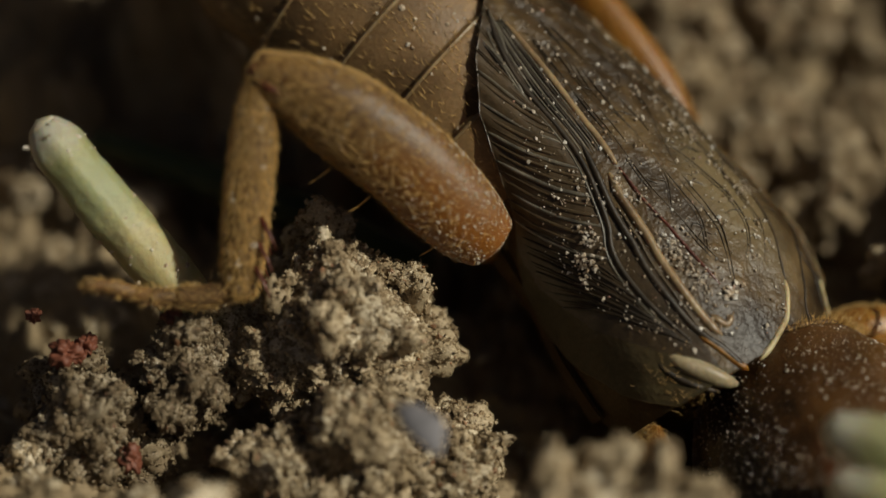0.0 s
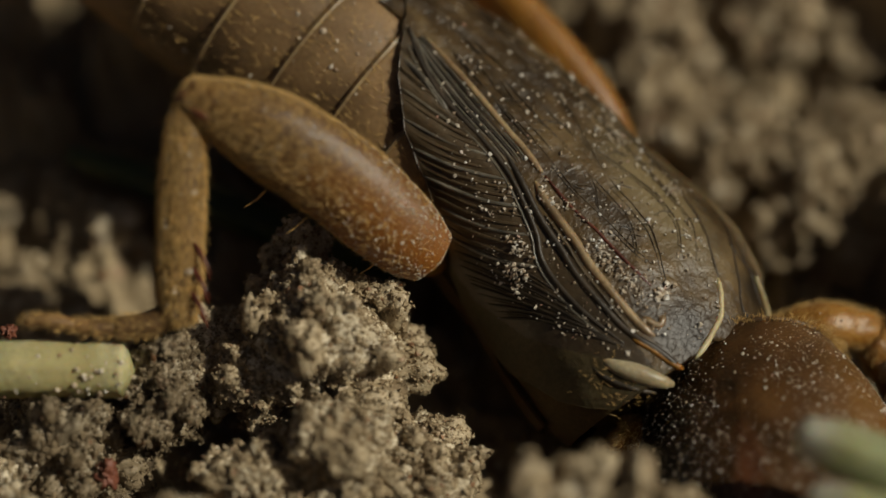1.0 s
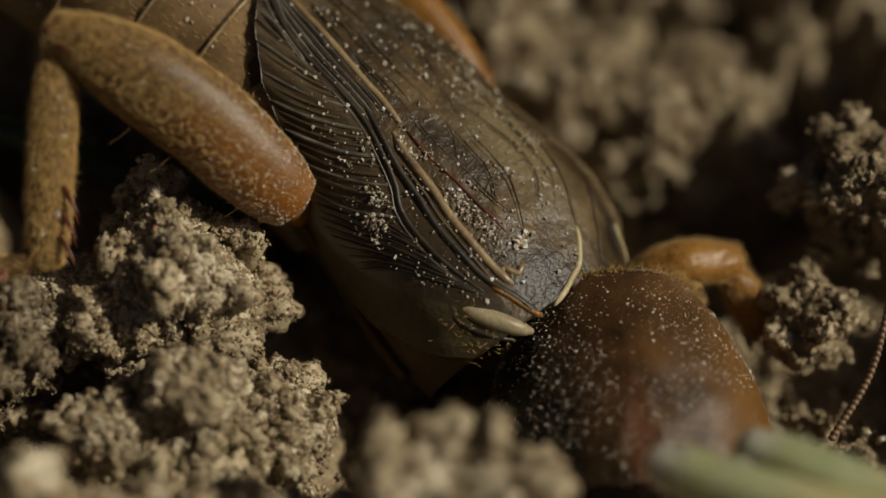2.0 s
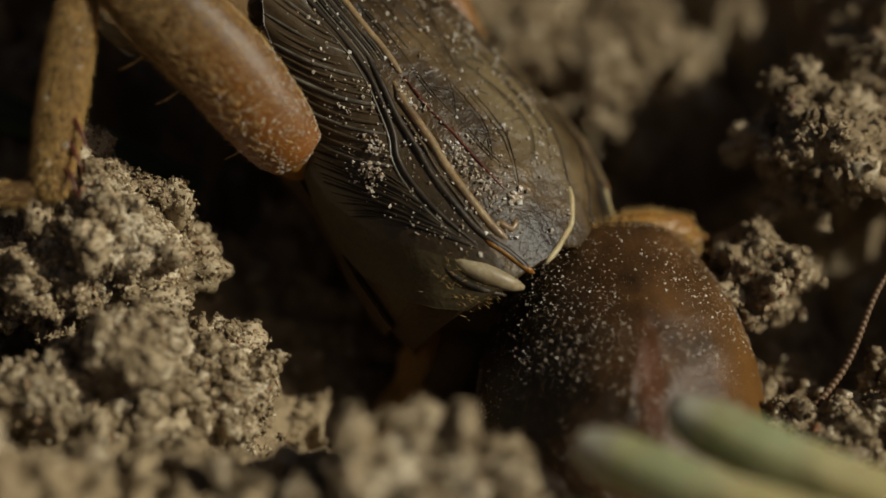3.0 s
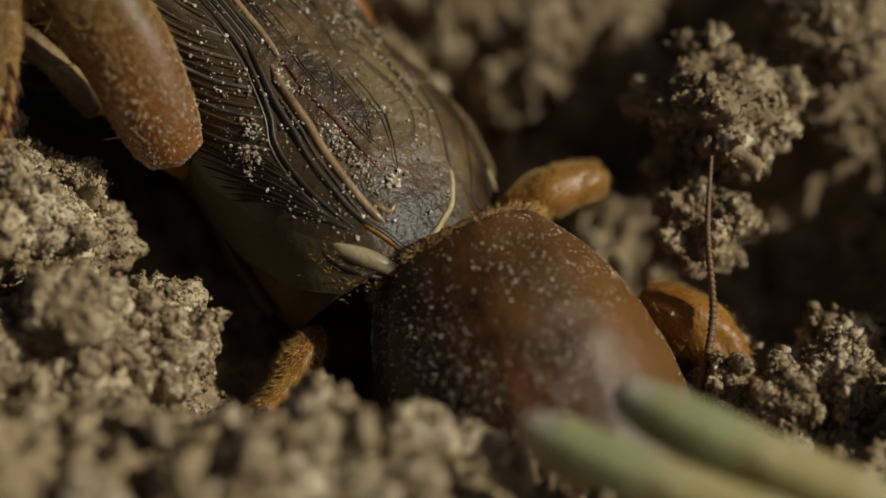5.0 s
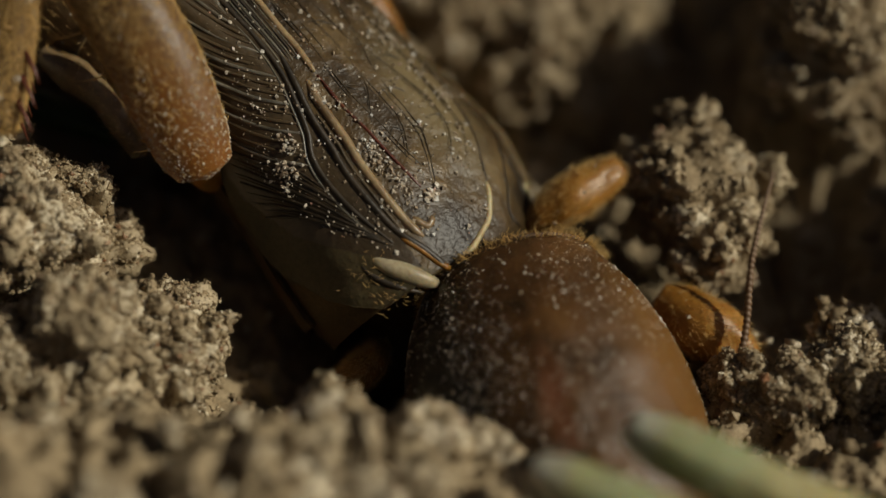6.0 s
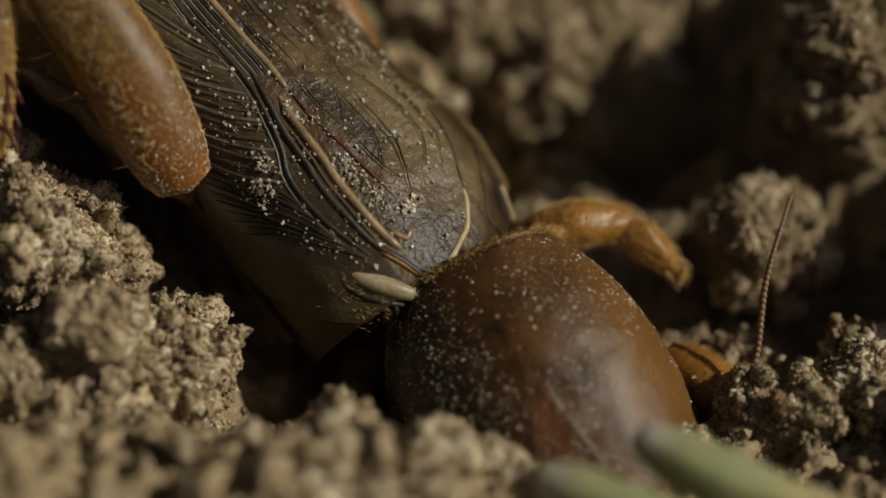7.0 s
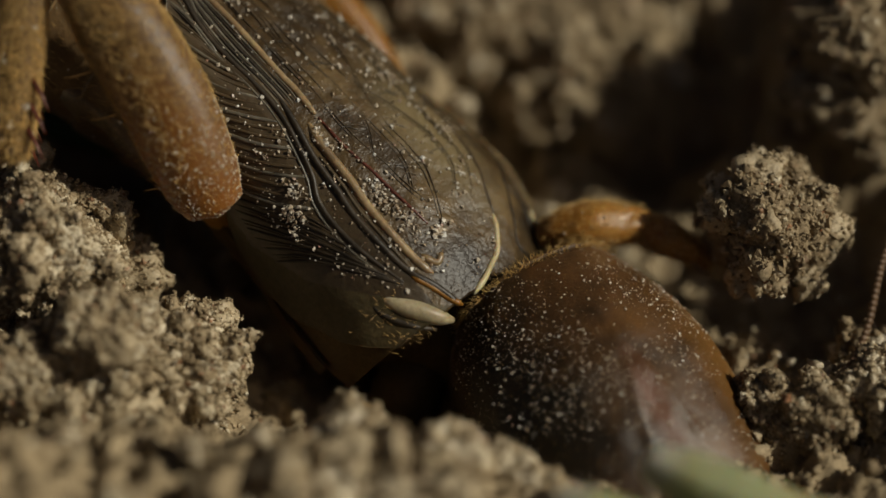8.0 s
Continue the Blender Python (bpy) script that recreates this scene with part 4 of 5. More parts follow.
    a = np.linspace(-1.9, 1.9, 60)
    i = ((a + np.pi) / (2 * np.pi) * nv).astype(int)
    w, g = tube(body[i + 2 * nv], [0.03, 0.075, 0.08, 0.075, 0.03], 90, 8)
    part("rim", mesh_of("rim", w, g, [FEMUR]), shield, "rolled golden-brown hind rim")
    # longer fringe at the hind rim and sides
    a = rng.uniform(-2.0, 2.0, 600)
    i = np.clip(((a + np.pi) / (2 * np.pi) * nv).astype(int), 0, nv - 1)
    at = body[i + nv * rng.integers(1, 5, 600)]
    nn = outward(at, np.stack([np.sin(a), 0 * a, np.cos(a)], -1), np.array([0, 3.5, 0.3]))
    h, g = bristles(rng, at, nn + np.array([0, -0.3, 0]), 0.30, 0.009)
    part("fringe", mesh_of("fringe", h, g, [HAIR]), shield, "golden fringe at the hind rim", "stuff")
    at, nn = surface_samples(rng, body, grid_faces(nu, nv, True), 26000)
    at = at[(at[:, 2] > 0.3) & (fractal(at * 0.7, 2, 6) + 0.5 * rng.normal(size=len(at)) > 0.1)]
    h, g = grains(rng, at, 0.0135 * np.minimum(rng.lognormal(0, 0.6, len(at)), 3.4), 0)
    part("dust", mesh_of("dust", h, g, [DUST], smooth=False), shield, "pale sand grains", "stuff")
    return shield


def hairy(ob, v, f, rng, n, length, dust, centre_of, lean=(0, 0.8, 0), dust_size=0.03, bare=0.0):
    """Bristles and dust on a limb; they thin out over the first bare millimetres."""
    at, nn = surface_samples(rng, v, f, n)
    if bare:
        keep = rng.uniform(size=n) < np.clip(at[:, 1] / bare, 0.12, 1)
        at, nn = at[keep], nn[keep]
    nn = outward(at, nn, centre_of(at))
    h, g = bristles(rng, at, 0.6 * nn + np.asarray(lean, float), length, 0.0075)
    part("bristles", mesh_of("bristles", h, g, [HAIR]), ob, "short golden bristles", "stuff")
    if dust:
        at, nn = surface_samples(rng, v, f, dust)
        h, g = grains(rng, at, dust_size * rng.lognormal(0, 0.55, dust), 0)
        part("dust", mesh_of("dust", h, g, [DUST], smooth=False), ob, "pale sand grains", "stuff")


def on_axis(at):
    return at * np.array([0, 1, 0])


def build_hind_leg(root):
    """Thigh and shin, each along +y from its own joint."""
    rng = np.random.default_rng(34)
    v, f = tube([(-0.2, 0.15, -0.05), (-0.12, 0.8, 0.0), (0.06, 1.7, 0.08), (0.28, 2.8, 0.12), (0.38, 4.0, 0.12), (0.38, 5.2, 0.1), (0.26, 6.4, 0.05), (0.0, 7.45, 0)],
                [0.78, 1.0, 1.12, 1.16, 1.15, 1.10, 0.84, 0.50], 80, 34, 1.0, (0, 0, 1))
    v[:, 2] *= 0.8
    thigh = part("hind_thigh", mesh_of("hind_thigh", v, f, [THIGH]), root, "thick velvety brown hind thigh dusted with sand")
    hairy(thigh, v, f, rng, 14000, 0.17, 1100, on_axis, (0, 1.3, 0), 0.016, 6.0)
    at, nn = surface_samples(rng, v, f, 6000)
    at = at[rng.uniform(size=len(at)) < np.exp(-((at[:, 1] - 1.2) / 1.5) ** 2)][:2000]
    h, g = grains(rng, at, 0.018 * np.minimum(rng.lognormal(0, 0.5, len(at)), 2.5), 0)
    part("sand", mesh_of("sand", h, g, [DUST], smooth=False), thigh, "sand caked on the thigh's base", "stuff")
    for y, z in ((1.2, 0.1), (3.4, 0.4), (4.6, 0.3)):
        w, g = tube([(-0.85, y, z), (-1.2, y + 0.1, z + 0.1), (-1.5, y + 0.22, z + 0.12)], [0.026, 0.02, 0.006], 8, 5)
        part("spine", mesh_of("spine", w, g, [HAIR]), thigh, "long pale spine")
    w, g = tube([(-0.4, 1.0, -0.55), (-0.65, 0.4, -1.0), (-0.9, -0.3, -1.8)], [0.55, 0.62, 0.55], 24, 18)
    part("thigh_base", mesh_of("thigh_base", w, g, [AMBER]), thigh, "amber base joint of the thigh")
    w, g = joined([tube([(0.12, 6.55, 0.56), (0.04, 6.95, 0.50), (-0.02, 7.35, 0.34)], [0.05, 0.13, 0.10], 14, 10), tube([(0.2, 7.2, 0.18), (0.12, 7.5, 0.22), (-0.1, 7.6, 0.15)], [0.10, 0.17, 0.10], 12, 10)])
    part("knee_lobe", mesh_of("knee_lobe", w, g, [DARK]), thigh, "dark red knee lobes")
    v, f = tube([(0, 0.0, 0), (0, 0.8, 0.05), (0, 2.6, 0.05), (0, 4.4, 0), (0, 5.3, 0)], [0.34, 0.44, 0.53, 0.55, 0.54, 0.48, 0.40], 60, 24, 0.85)
    shin = part("hind_shin", mesh_of("hind_shin", v, f, [FEMUR]), root, "bristly golden-brown hind shin")
    hairy(shin, v, f, rng, 9000, 0.2, 350, on_axis, (0, 1.1, 0), 0.021)
    for k in range(6):
        s = 1 if k % 2 else -1
        w, g = tube([(s * 0.35, 3.4 + 0.3 * k, -0.3), (s * 0.55, 3.75 + 0.3 * k, -0.55), (s * 0.62, 4.1 + 0.3 * k, -0.75)], [0.07, 0.05, 0.01], 8, 6)
        part("spine", mesh_of("spine", w, g, [DARK]), shin, "dark spine")
    v, f = joined([tube([(0.05, 5.1, 0.1), (0.1, 5.5, 0.7), (0.12, 5.6, 1.5)], [0.3, 0.34, 0.26], 16, 10), tube([(0.12, 5.6, 1.5), (0.12, 5.65, 2.1), (0.1, 5.6, 2.5)], [0.22, 0.24, 0.18], 12, 10),
                   tube([(0.1, 5.6, 2.5), (0.05, 5.5, 3.1), (0.0, 5.5, 3.7)], [0.18, 0.2, 0.14], 12, 10)])
    part("foot", mesh_of("foot", v, f, [FEMUR]), shin, "jointed bristly amber foot")
    at, nn = surface_samples(rng, v, f, 900)
    h, g = bristles(rng, at, 0.8 * outward(at, nn, np.array([0.1, 5.5, 2.0]) * np.ones_like(at)) + np.array([0, 0, 0.8]), 0.2, 0.008)
    part("foot_bristles", mesh_of("foot_bristles", h, g, [HAIR]), shin, "golden bristles of the foot", "stuff")
    return thigh, shin


def build_far_hind_leg(root):
    rng = np.random.default_rng(35)
    v, f = tube([(-2.6, -4.2, 0.2), (-2.9, -7, 0.4), (-2.6, -10, 0.5), (-2.2, -13, 0.6)], [0.7, 1.05, 1.0, 0.6], 50, 24, 0.7)
    far = part("hind_thigh", mesh_of("hind_thigh", v, f, [AMBER]), root, "amber hind thigh on the far side")
    hairy(far, v, f, rng, 700, 0.15, 60, lambda at: at * 0 + np.array([-3.3, -8, 0.8]), (0, -0.8, 0))


def limb(name, root, label, length, radii, mat, seed, flat=0.8, hairs=1300, bend=0.1):
    rng = np.random.default_rng(seed)
    n = len(radii)
    pts = [(0, length * k / (n - 1), bend * length * math.sin(math.pi * k / (n - 1))) for k in range(n)]
    v, f = tube(pts, radii, 48, 26, flat)
    v = v + (0.07 * fractal(v * np.array([2.4, 0.9, 2.4]) + seed, 3, seed))[:, None] * np.array([v[:, 0], 0 * v[:, 0], v[:, 2]]).T * 2
    ob = part(name, mesh_of(name, v, f, [mat]), root, label)
    hairy(ob, v, f, rng, hairs, 0.2, 60, on_axis, (0, 0.8, 0), 0.022)
    return ob


def build_front_legs(root):
    mid_thigh = limb("middle_thigh", root, "amber middle thigh", 2.7, [0.45, 0.60, 0.68, 0.66, 0.56, 0.42], AMBER, 36, 0.95, 1500, 0.13)
    mid_shin = limb("middle_shin", root, "amber spiny middle shin", 2.2, [0.34, 0.46, 0.48, 0.40, 0.32, 0.2], AMBER, 37, 0.9, 1300, 0.1)
    for k in range(4):
        w, g = tube([(0.25 * (-1) ** k, 1.7, 0.05 * k), (0.4 * (-1) ** k, 2.1, 0.06 * k), (0.42 * (-1) ** k, 2.4, 0.02)], [0.06, 0.045, 0.01], 8, 6)
        part("spine", mesh_of("spine", w, g, [RIDGE]), mid_shin, "pale spine")
    digger = limb("digging_leg", root, "broad amber digging foreleg", 3.9, [0.35, 0.66, 0.74, 0.52, 0.46, 0.52, 0.40, 0.22], AMBER, 38, 0.55, 2600, 0.1)
    for k in range(4):
        w, g = tube([(-0.3 + 0.2 * k, 3.3, 0.05), (-0.42 + 0.27 * k, 3.9, 0.1), (-0.4 + 0.26 * k, 4.4, -0.05)], [0.12, 0.10, 0.02], 12, 8)
        part("claw", mesh_of("claw", w, g, [DARK]), digger, "dark digging claw")
    far_digger = limb("digging_leg", root, "amber digging foreleg on the far side", 3.1, [0.6, 0.80, 0.82, 0.66, 0.4], AMBER, 39, 0.95, 1200, 0.1)
    rear = limb("middle_leg", root, "pale amber middle leg under the hind thigh", 3.6, [0.3, 0.42, 0.38, 0.5, 0.34], RIDGE, 40, 0.8, 250, 0.12)
    v, f = tube([(0.4, 0.6, -0.6), (1.6, 1.4, -1.3), (2.6, 1.8, -1.9)], [0.9, 0.95, 0.6], 30, 18)
    part("coxa", mesh_of("coxa", v, f, [BELLY]), root, "dull brown base of the foreleg")
    return mid_thigh, mid_shin, digger, far_digger, rear


def build_feeler(root):
    v, f = tube([(0, 0, 0), (0.22, 2, 0.2), (-0.16, 4.2, 0.4), (0, 6.6, 0.3)], [0.10, 0.095, 0.08, 0.04], 220, 8)
    line = rail([(0, 0, 0), (0.22, 2, 0.2), (-0.16, 4.2, 0.4), (0, 6.6, 0.3)], 220)
    mid = np.stack([np.interp(v[:, 1], line[:, 1], line[:, k]) for k in range(3)], -1)
    v = mid + (v - mid) * (1 + 0.16 * np.sin(v[:, 1] * 42))[:, None]
    return part("feeler", mesh_of("feeler", v, f, [FEELER]), root, "thin brown ringed feeler")


def aim(a, b, up=(0, 0, 1)):
    """A pose at a (millimetres) whose +y points to b and whose +z leans to up."""
    a, b = Vector(a), Vector(b)
    y = (b - a).normalized()
    x = y.cross(Vector(up)).normalized()
    z = x.cross(y)
    m = Matrix((x, y, z)).transposed().to_4x4()
    m.translation = a * MM
    return m


build_ground()
build_clods()
big_clod, front_clod, risen_clod, slid_clod, sunk_clod = build_moving_clods()
fallen_stem = stem("cut green plant shoot with a whitish tip in loose soil", 6.0, 0.68)
near_stem = stem("pale green plant shoot near the animal's head", 9.0, 0.62)
far_stem = stem("pale green plant shoot on the animal's head", 11.0, 0.67)
cricket = tagged(new("mole_cricket"), "brown mole cricket digging head first into loose soil", "insect")
build_trunk(cricket)
build_abdomen(cricket)
build_wings(cricket)
shield = build_pronotum(cricket)
thigh, shin = build_hind_leg(cricket)
build_far_hind_leg(cricket)
mid_thigh, mid_shin, digger, far_digger, rear_leg = build_front_legs(cricket)
feeler = build_feeler(cricket)
husk = build_debris()
build_crumbs()


def motions():
    mm = lambda x, y, z, *turn: pose(x * MM, y * MM, z * MM, *turn)
    walk(cricket, [(t, mm(*p)) for t, *p in [
        (0, 1.15, 2.03, 3.19, -36.1, -8.3, -131.3),
        (0.5, 0.66, 2.58, 3.82, -34.2, -6.7, -131.3),
        (1, 0.26, 2.19, 3.4, -33.2, -5.6, -131.6),
        (1.5, 0.51, 1.8, 2.96, -33.2, -5.8, -132.4),
        (1.7, 0.07, 2.08, 3.28, -32.3, -4.7, -132.5),
        (2.8, 2.16, 2.05, 3.24, -32.9, -9.5, -132.3),
        (3, 1.64, 2.01, 3.24, -33.3, -9.7, -133.5),
        (3.5, 2.03, 1.96, 3.22, -34.2, -10.5, -135),
        (4, 0.15, 1.65, 2.91, -36.3, -9.1, -136.7),
        (4.5, -0.1, 1.68, 2.89, -33, -8.4, -134.8),
        (6, 0.88, 1.29, 2.53, -32.6, -9.3, -134.2),
        (6.5, -0.26, 1.41, 2.71, -34.3, -5.8, -133.1),
        (7, 0.06, 1.44, 2.7, -33.2, -6.2, -131.9),
        (7.5, 0.51, 1.13, 2.35, -32.9, -6.7, -131.6),
        (8, 0.58, 1.04, 2.22, -31.8, -7.3, -131.4),
    ]])
    walk(shield, [(t, mm(*p)) for t, *p in [
        (0, -0.86, 1.95, 0.95, 16.8, 43.0, -2.0),
        (0.5, -0.76, 2.00, 0.98, 8.9, 40.0, -17.3),
        (1, -1.50, 2.17, 0.89, 3.7, 43.4, -30.7),
        (1.5, -1.19, 2.19, 1.27, 4.1, 39.6, -29.1),
        (2.8, -1.63, 2.01, 0.61, -9.3, 17.0, -38.2),
        (3, -1.94, 2.12, 0.84, -0.6, 24.8, -35.2),
        (3.5, -1.74, 2.40, 0.73, -11.1, 21.0, -41.4),
        (4, -1.01, 1.83, 1.79, 8.9, 37.4, -11.2),
        (4.5, -0.44, 1.64, 1.94, -2.0, 44.2, -2.0),
        (6, -0.42, 2.44, 1.85, 3.2, 36.8, -22.0),
        (6.5, -0.33, 1.59, 1.66, -8.5, 43.1, -14.0),
        (7, -0.51, 1.74, 1.68, -7.0, 38.5, -13.7),
        (7.5, -1.53, 2.39, 1.25, 3.2, 30.0, -25.4),
        (8, -1.49, 2.19, 1.16, 4.2, 16.5, -13.6),
    ]])
    walk(thigh, [(t, aim(a, b, (1, 0, 0.6))) for t, a, b in [
        (0, (4.37, -5.37, 0.62), (8.32, -11.41, 1.16)),
        (0.5, (4.48, -5.33, 0.85), (8.54, -11.37, 1.50)),
        (1, (4.41, -5.18, 1.04), (8.44, -11.25, 1.78)),
        (1.5, (4.28, -5.30, 1.14), (8.08, -11.46, 1.68)),
        (3, (4.24, -4.96, 1.11), (7.11, -11.16, 1.78)),
        (3.5, (4.29, -5.06, 1.06), (7.27, -11.31, 1.51)),
        (4, (4.16, -4.61, 0.83), (6.07, -10.92, 2.00)),
        (4.5, (4.22, -4.57, 0.82), (5.71, -10.89, 2.49)),
        (6, (4.38, -4.79, 0.66), (5.73, -12.05, 2.66)),
        (6.5, (4.09, -4.91, 0.70), (5.31, -12.12, 2.33)),
        (7, (4.17, -4.90, 0.68), (5.37, -12.24, 2.48)),
        (7.5, (4.20, -4.96, 0.72), (5.26, -12.56, 2.73)),
        (8, (4.21, -4.93, 0.82), (5.22, -12.56, 3.07)),
    ]])
    walk(shin, [(t, aim(a, b, (0.2, -1, 0.3))) for t, a, b in [
        (0, (8.32, -11.41, 1.16), (10.14, -7.61, -1.66)),
        (0.5, (8.55, -11.36, 1.48), (10.49, -6.93, -1.58)),
        (1, (8.47, -11.24, 1.74), (10.47, -7.10, -1.33)),
        (1.5, (8.13, -11.44, 1.60), (10.26, -7.30, -1.53)),
        (3, (7.32, -11.13, 1.44), (9.48, -7.38, -1.75)),
        (3.5, (7.50, -11.27, 1.13), (9.45, -7.38, -1.85)),
        (4, (6.22, -10.94, 1.74), (8.27, -7.08, -0.98)),
        (4.5, (5.84, -10.93, 2.28), (8.06, -7.04, -0.75)),
        (6, (5.84, -12.09, 2.47), (8.50, -7.72, -1.11)),
        (6.5, (5.42, -12.15, 2.14), (7.75, -7.88, -0.69)),
        (7, (5.48, -12.28, 2.29), (7.82, -8.13, -0.71)),
        (7.5, (5.39, -12.61, 2.52), (7.78, -8.57, -0.61)),
        (8, (5.35, -12.61, 2.86), (7.84, -8.59, -0.49)),
    ]])
    walk(mid_thigh, [(t, aim(a, b, (0, 0, 1))) for t, a, b in [
        (0, (-2.28, 0.75, 1.28), (-3.65, 1.55, 2.12)),
        (1, (-2.61, 0.98, 1.56), (-4.47, 2.39, 2.54)),
        (1.5, (-2.61, 1.13, 1.97), (-4.54, 2.41, 3.18)),
        (3, (-1.97, 0.58, 1.19), (-3.46, 1.38, 2.23)),
        (3.5, (-1.81, 0.68, 1.05), (-3.61, 1.26, 2.46)),
        (4, (-2.43, 0.43, 2.28), (-4.39, 1.22, 3.77)),
        (4.5, (-2.33, 0.78, 2.24), (-4.80, 1.57, 4.17)),
        (6, (-2.11, 0.61, 2.11), (-4.26, 0.72, 3.92)),
        (6.2, (-2.59, 0.15, 2.48), (-4.68, -0.40, 4.25)),
        (6.5, (-2.52, 1.50, 2.20), (-4.28, 2.52, 3.52)),
        (7, (-2.32, 1.03, 2.17), (-3.89, 2.12, 3.36)),
        (7.5, (-2.17, 0.45, 2.15), (-3.72, 1.45, 3.34)),
        (8, (-2.34, 0.31, 2.37), (-3.77, 1.40, 3.45)),
    ]])
    walk(mid_shin, [(t, aim(a, b, (0, 0, 1))) for t, a, b in [
        (0, (-4.11, 1.82, 2.40), (-4.35, 3.52, 1.63)),
        (1, (-4.37, 2.32, 2.49), (-4.54, 3.99, 1.62)),
        (1.5, (-4.38, 2.31, 3.08), (-4.50, 4.05, 2.21)),
        (3, (-3.77, 1.55, 2.45), (-4.61, 2.60, 1.64)),
        (3.5, (-3.64, 1.27, 2.48), (-5.62, 2.33, 0.59)),
        (4, (-4.25, 1.16, 3.66), (-6.06, 1.19, 0.84)),
        (4.5, (-4.16, 1.37, 3.67), (-5.88, 1.36, 0.79)),
        (6, (-3.94, 0.70, 3.65), (-5.87, 0.86, 0.87)),
        (6.2, (-4.39, -0.32, 4.00), (-5.69, 0.82, 4.96)),
        (6.5, (-4.26, 2.51, 3.51), (-3.89, 4.85, 3.08)),
        (7, (-3.99, 2.19, 3.44), (-4.49, 4.28, 3.68)),
        (7.5, (-3.86, 1.54, 3.45), (-4.37, 3.02, 3.74)),
        (8, (-3.98, 1.56, 3.61), (-4.53, 2.82, 3.94)),
    ]])
    walk(digger, [(t, aim(a, b, (0, 0.3, 1))) for t, a, b in [
        (0, (2.71, 0.56, -0.35), (4.40, 2.13, -1.14)),
        (0.3, (2.84, -0.07, 0.30), (4.69, 0.93, 0.03)),
        (0.4, (5.03, -0.62, 1.39), (9.04, -0.46, 0.37)),
        (0.5, (5.00, -0.44, 1.40), (9.14, -0.31, 0.32)),
        (0.6, (3.91, -0.02, 0.87), (5.18, 1.57, 0.25)),
        (0.8, (2.36, 0.47, 0.02), (3.72, 1.58, -0.56)),
        (1.7, (1.16, 1.79, 1.04), (3.23, 2.81, 1.23)),
        (2.8, (1.63, 0.14, -1.77), (2.1, 0.60, -3.20)),
        (3.5, (1.40, 0.59, -1.53), (2.0, 1.15, -2.90)),
        (4.0, (1.75, 1.02, -0.33), (4.56, 1.77, -1.34)),
        (4.5, (3.32, 0.69, -0.52), (6.11, 1.82, -1.64)),
        (5.8, (2.07, 0.93, -0.67), (4.48, 1.46, -1.46)),
        (7, (2.60, 1.70, -1.00), (5.03, 1.57, -1.68)),
        (8, (2.98, 1.20, -1.28), (4.92, 0.97, -1.62)),
    ]])
    walk(far_digger, [(t, aim(a, b, (0, 0, 1))) for t, a, b in [
        (0, (-1.06, 1.95, 0.46), (-1.22, 3.54, 0.83)),
        (1.5, (-1.60, 2.67, 1.35), (-1.59, 4.20, 1.61)),
        (3, (-1.35, 3.34, 1.54), (-1.06, 5.05, 1.73)),
        (4, (-2.37, 3.63, 2.46), (-2.20, 5.21, 2.83)),
        (4.5, (-3.57, 4.92, 3.44), (-4.02, 7.05, 4.22)),
        (6, (-3.24, 4.25, 3.28), (-3.60, 6.52, 3.96)),
        (6.5, (-3.02, 5.59, 2.99), (-3.24, 8.23, 3.64)),
        (7, (-2.97, 5.84, 2.96), (-3.16, 8.23, 3.58)),
        (7.5, (-2.03, 5.01, 2.16), (-1.86, 6.85, 2.44)),
        (8, (-2.13, 5.31, 2.15), (-1.97, 7.16, 2.38)),
    ]])
    walk(rear_leg, [(t, aim(a, b, (0, 0, 1))) for t, a, b in [
        (0, (1.96, -4.05, -2.14), (2.37, -6.27, -2.64)),
        (1, (2.22, -4.09, -1.93), (2.59, -6.34, -2.31)),
        (1.7, (2.51, -4.11, -2.03), (2.81, -6.40, -2.47)),
        (2.8, (4.62, -7.96, -0.70), (5.79, -11.86, -1.63)),
        (4, (4.64, -7.86, -0.82), (5.49, -11.38, -1.89)),
        (6, (4.63, -6.49, -1.21), (5.30, -11.06, -1.81)),
        (7, (4.21, -6.57, -1.18), (4.70, -11.00, -1.76)),
        (8, (4.08, -6.96, -0.92), (4.67, -11.38, -1.43)),
    ]])
    walk(feeler, [(t, aim(a, b, (0, 0, 1))) for t, a, b in [
        (0, (-0.55, 5.02, 2.95), (-4.10, 1.49, 4.97)),
        (1.5, (-2.49, 6.96, 4.58), (-6.58, 3.97, 6.94)),
        (2.8, (-1.74, 7.37, 4.11), (-6.06, 5.06, 6.21)),
        (3.5, (-1.98, 7.37, 4.46), (-5.91, 5.87, 6.02)),
        (4.0, (-3.27, 6.49, 5.63), (-8.52, 2.67, 8.20)),
        (4.5, (-2.41, 7.47, 5.06), (-6.59, 2.81, 6.80)),
        (5.8, (-1.76, 7.28, 4.55), (-4.15, 3.68, 5.43)),
        (6.2, (-1.36, 7.57, 4.25), (-6.11, 4.64, 6.87)),
        (6.5, (-1.60, 7.94, 4.54), (-5.42, 4.77, 6.18)),
        (7.0, (-1.53, 8.14, 4.46), (-5.44, 4.87, 6.34)),
        (7.5, (-1.78, 7.45, 4.72), (-5.38, 3.05, 6.53)),
        (7.7, (-1.88, 7.52, 4.76), (-5.38, 3.05, 6.56)),
        (8, (-3.24, 8.09, 5.80), (-7.18, 5.60, 7.84)),
    ]])
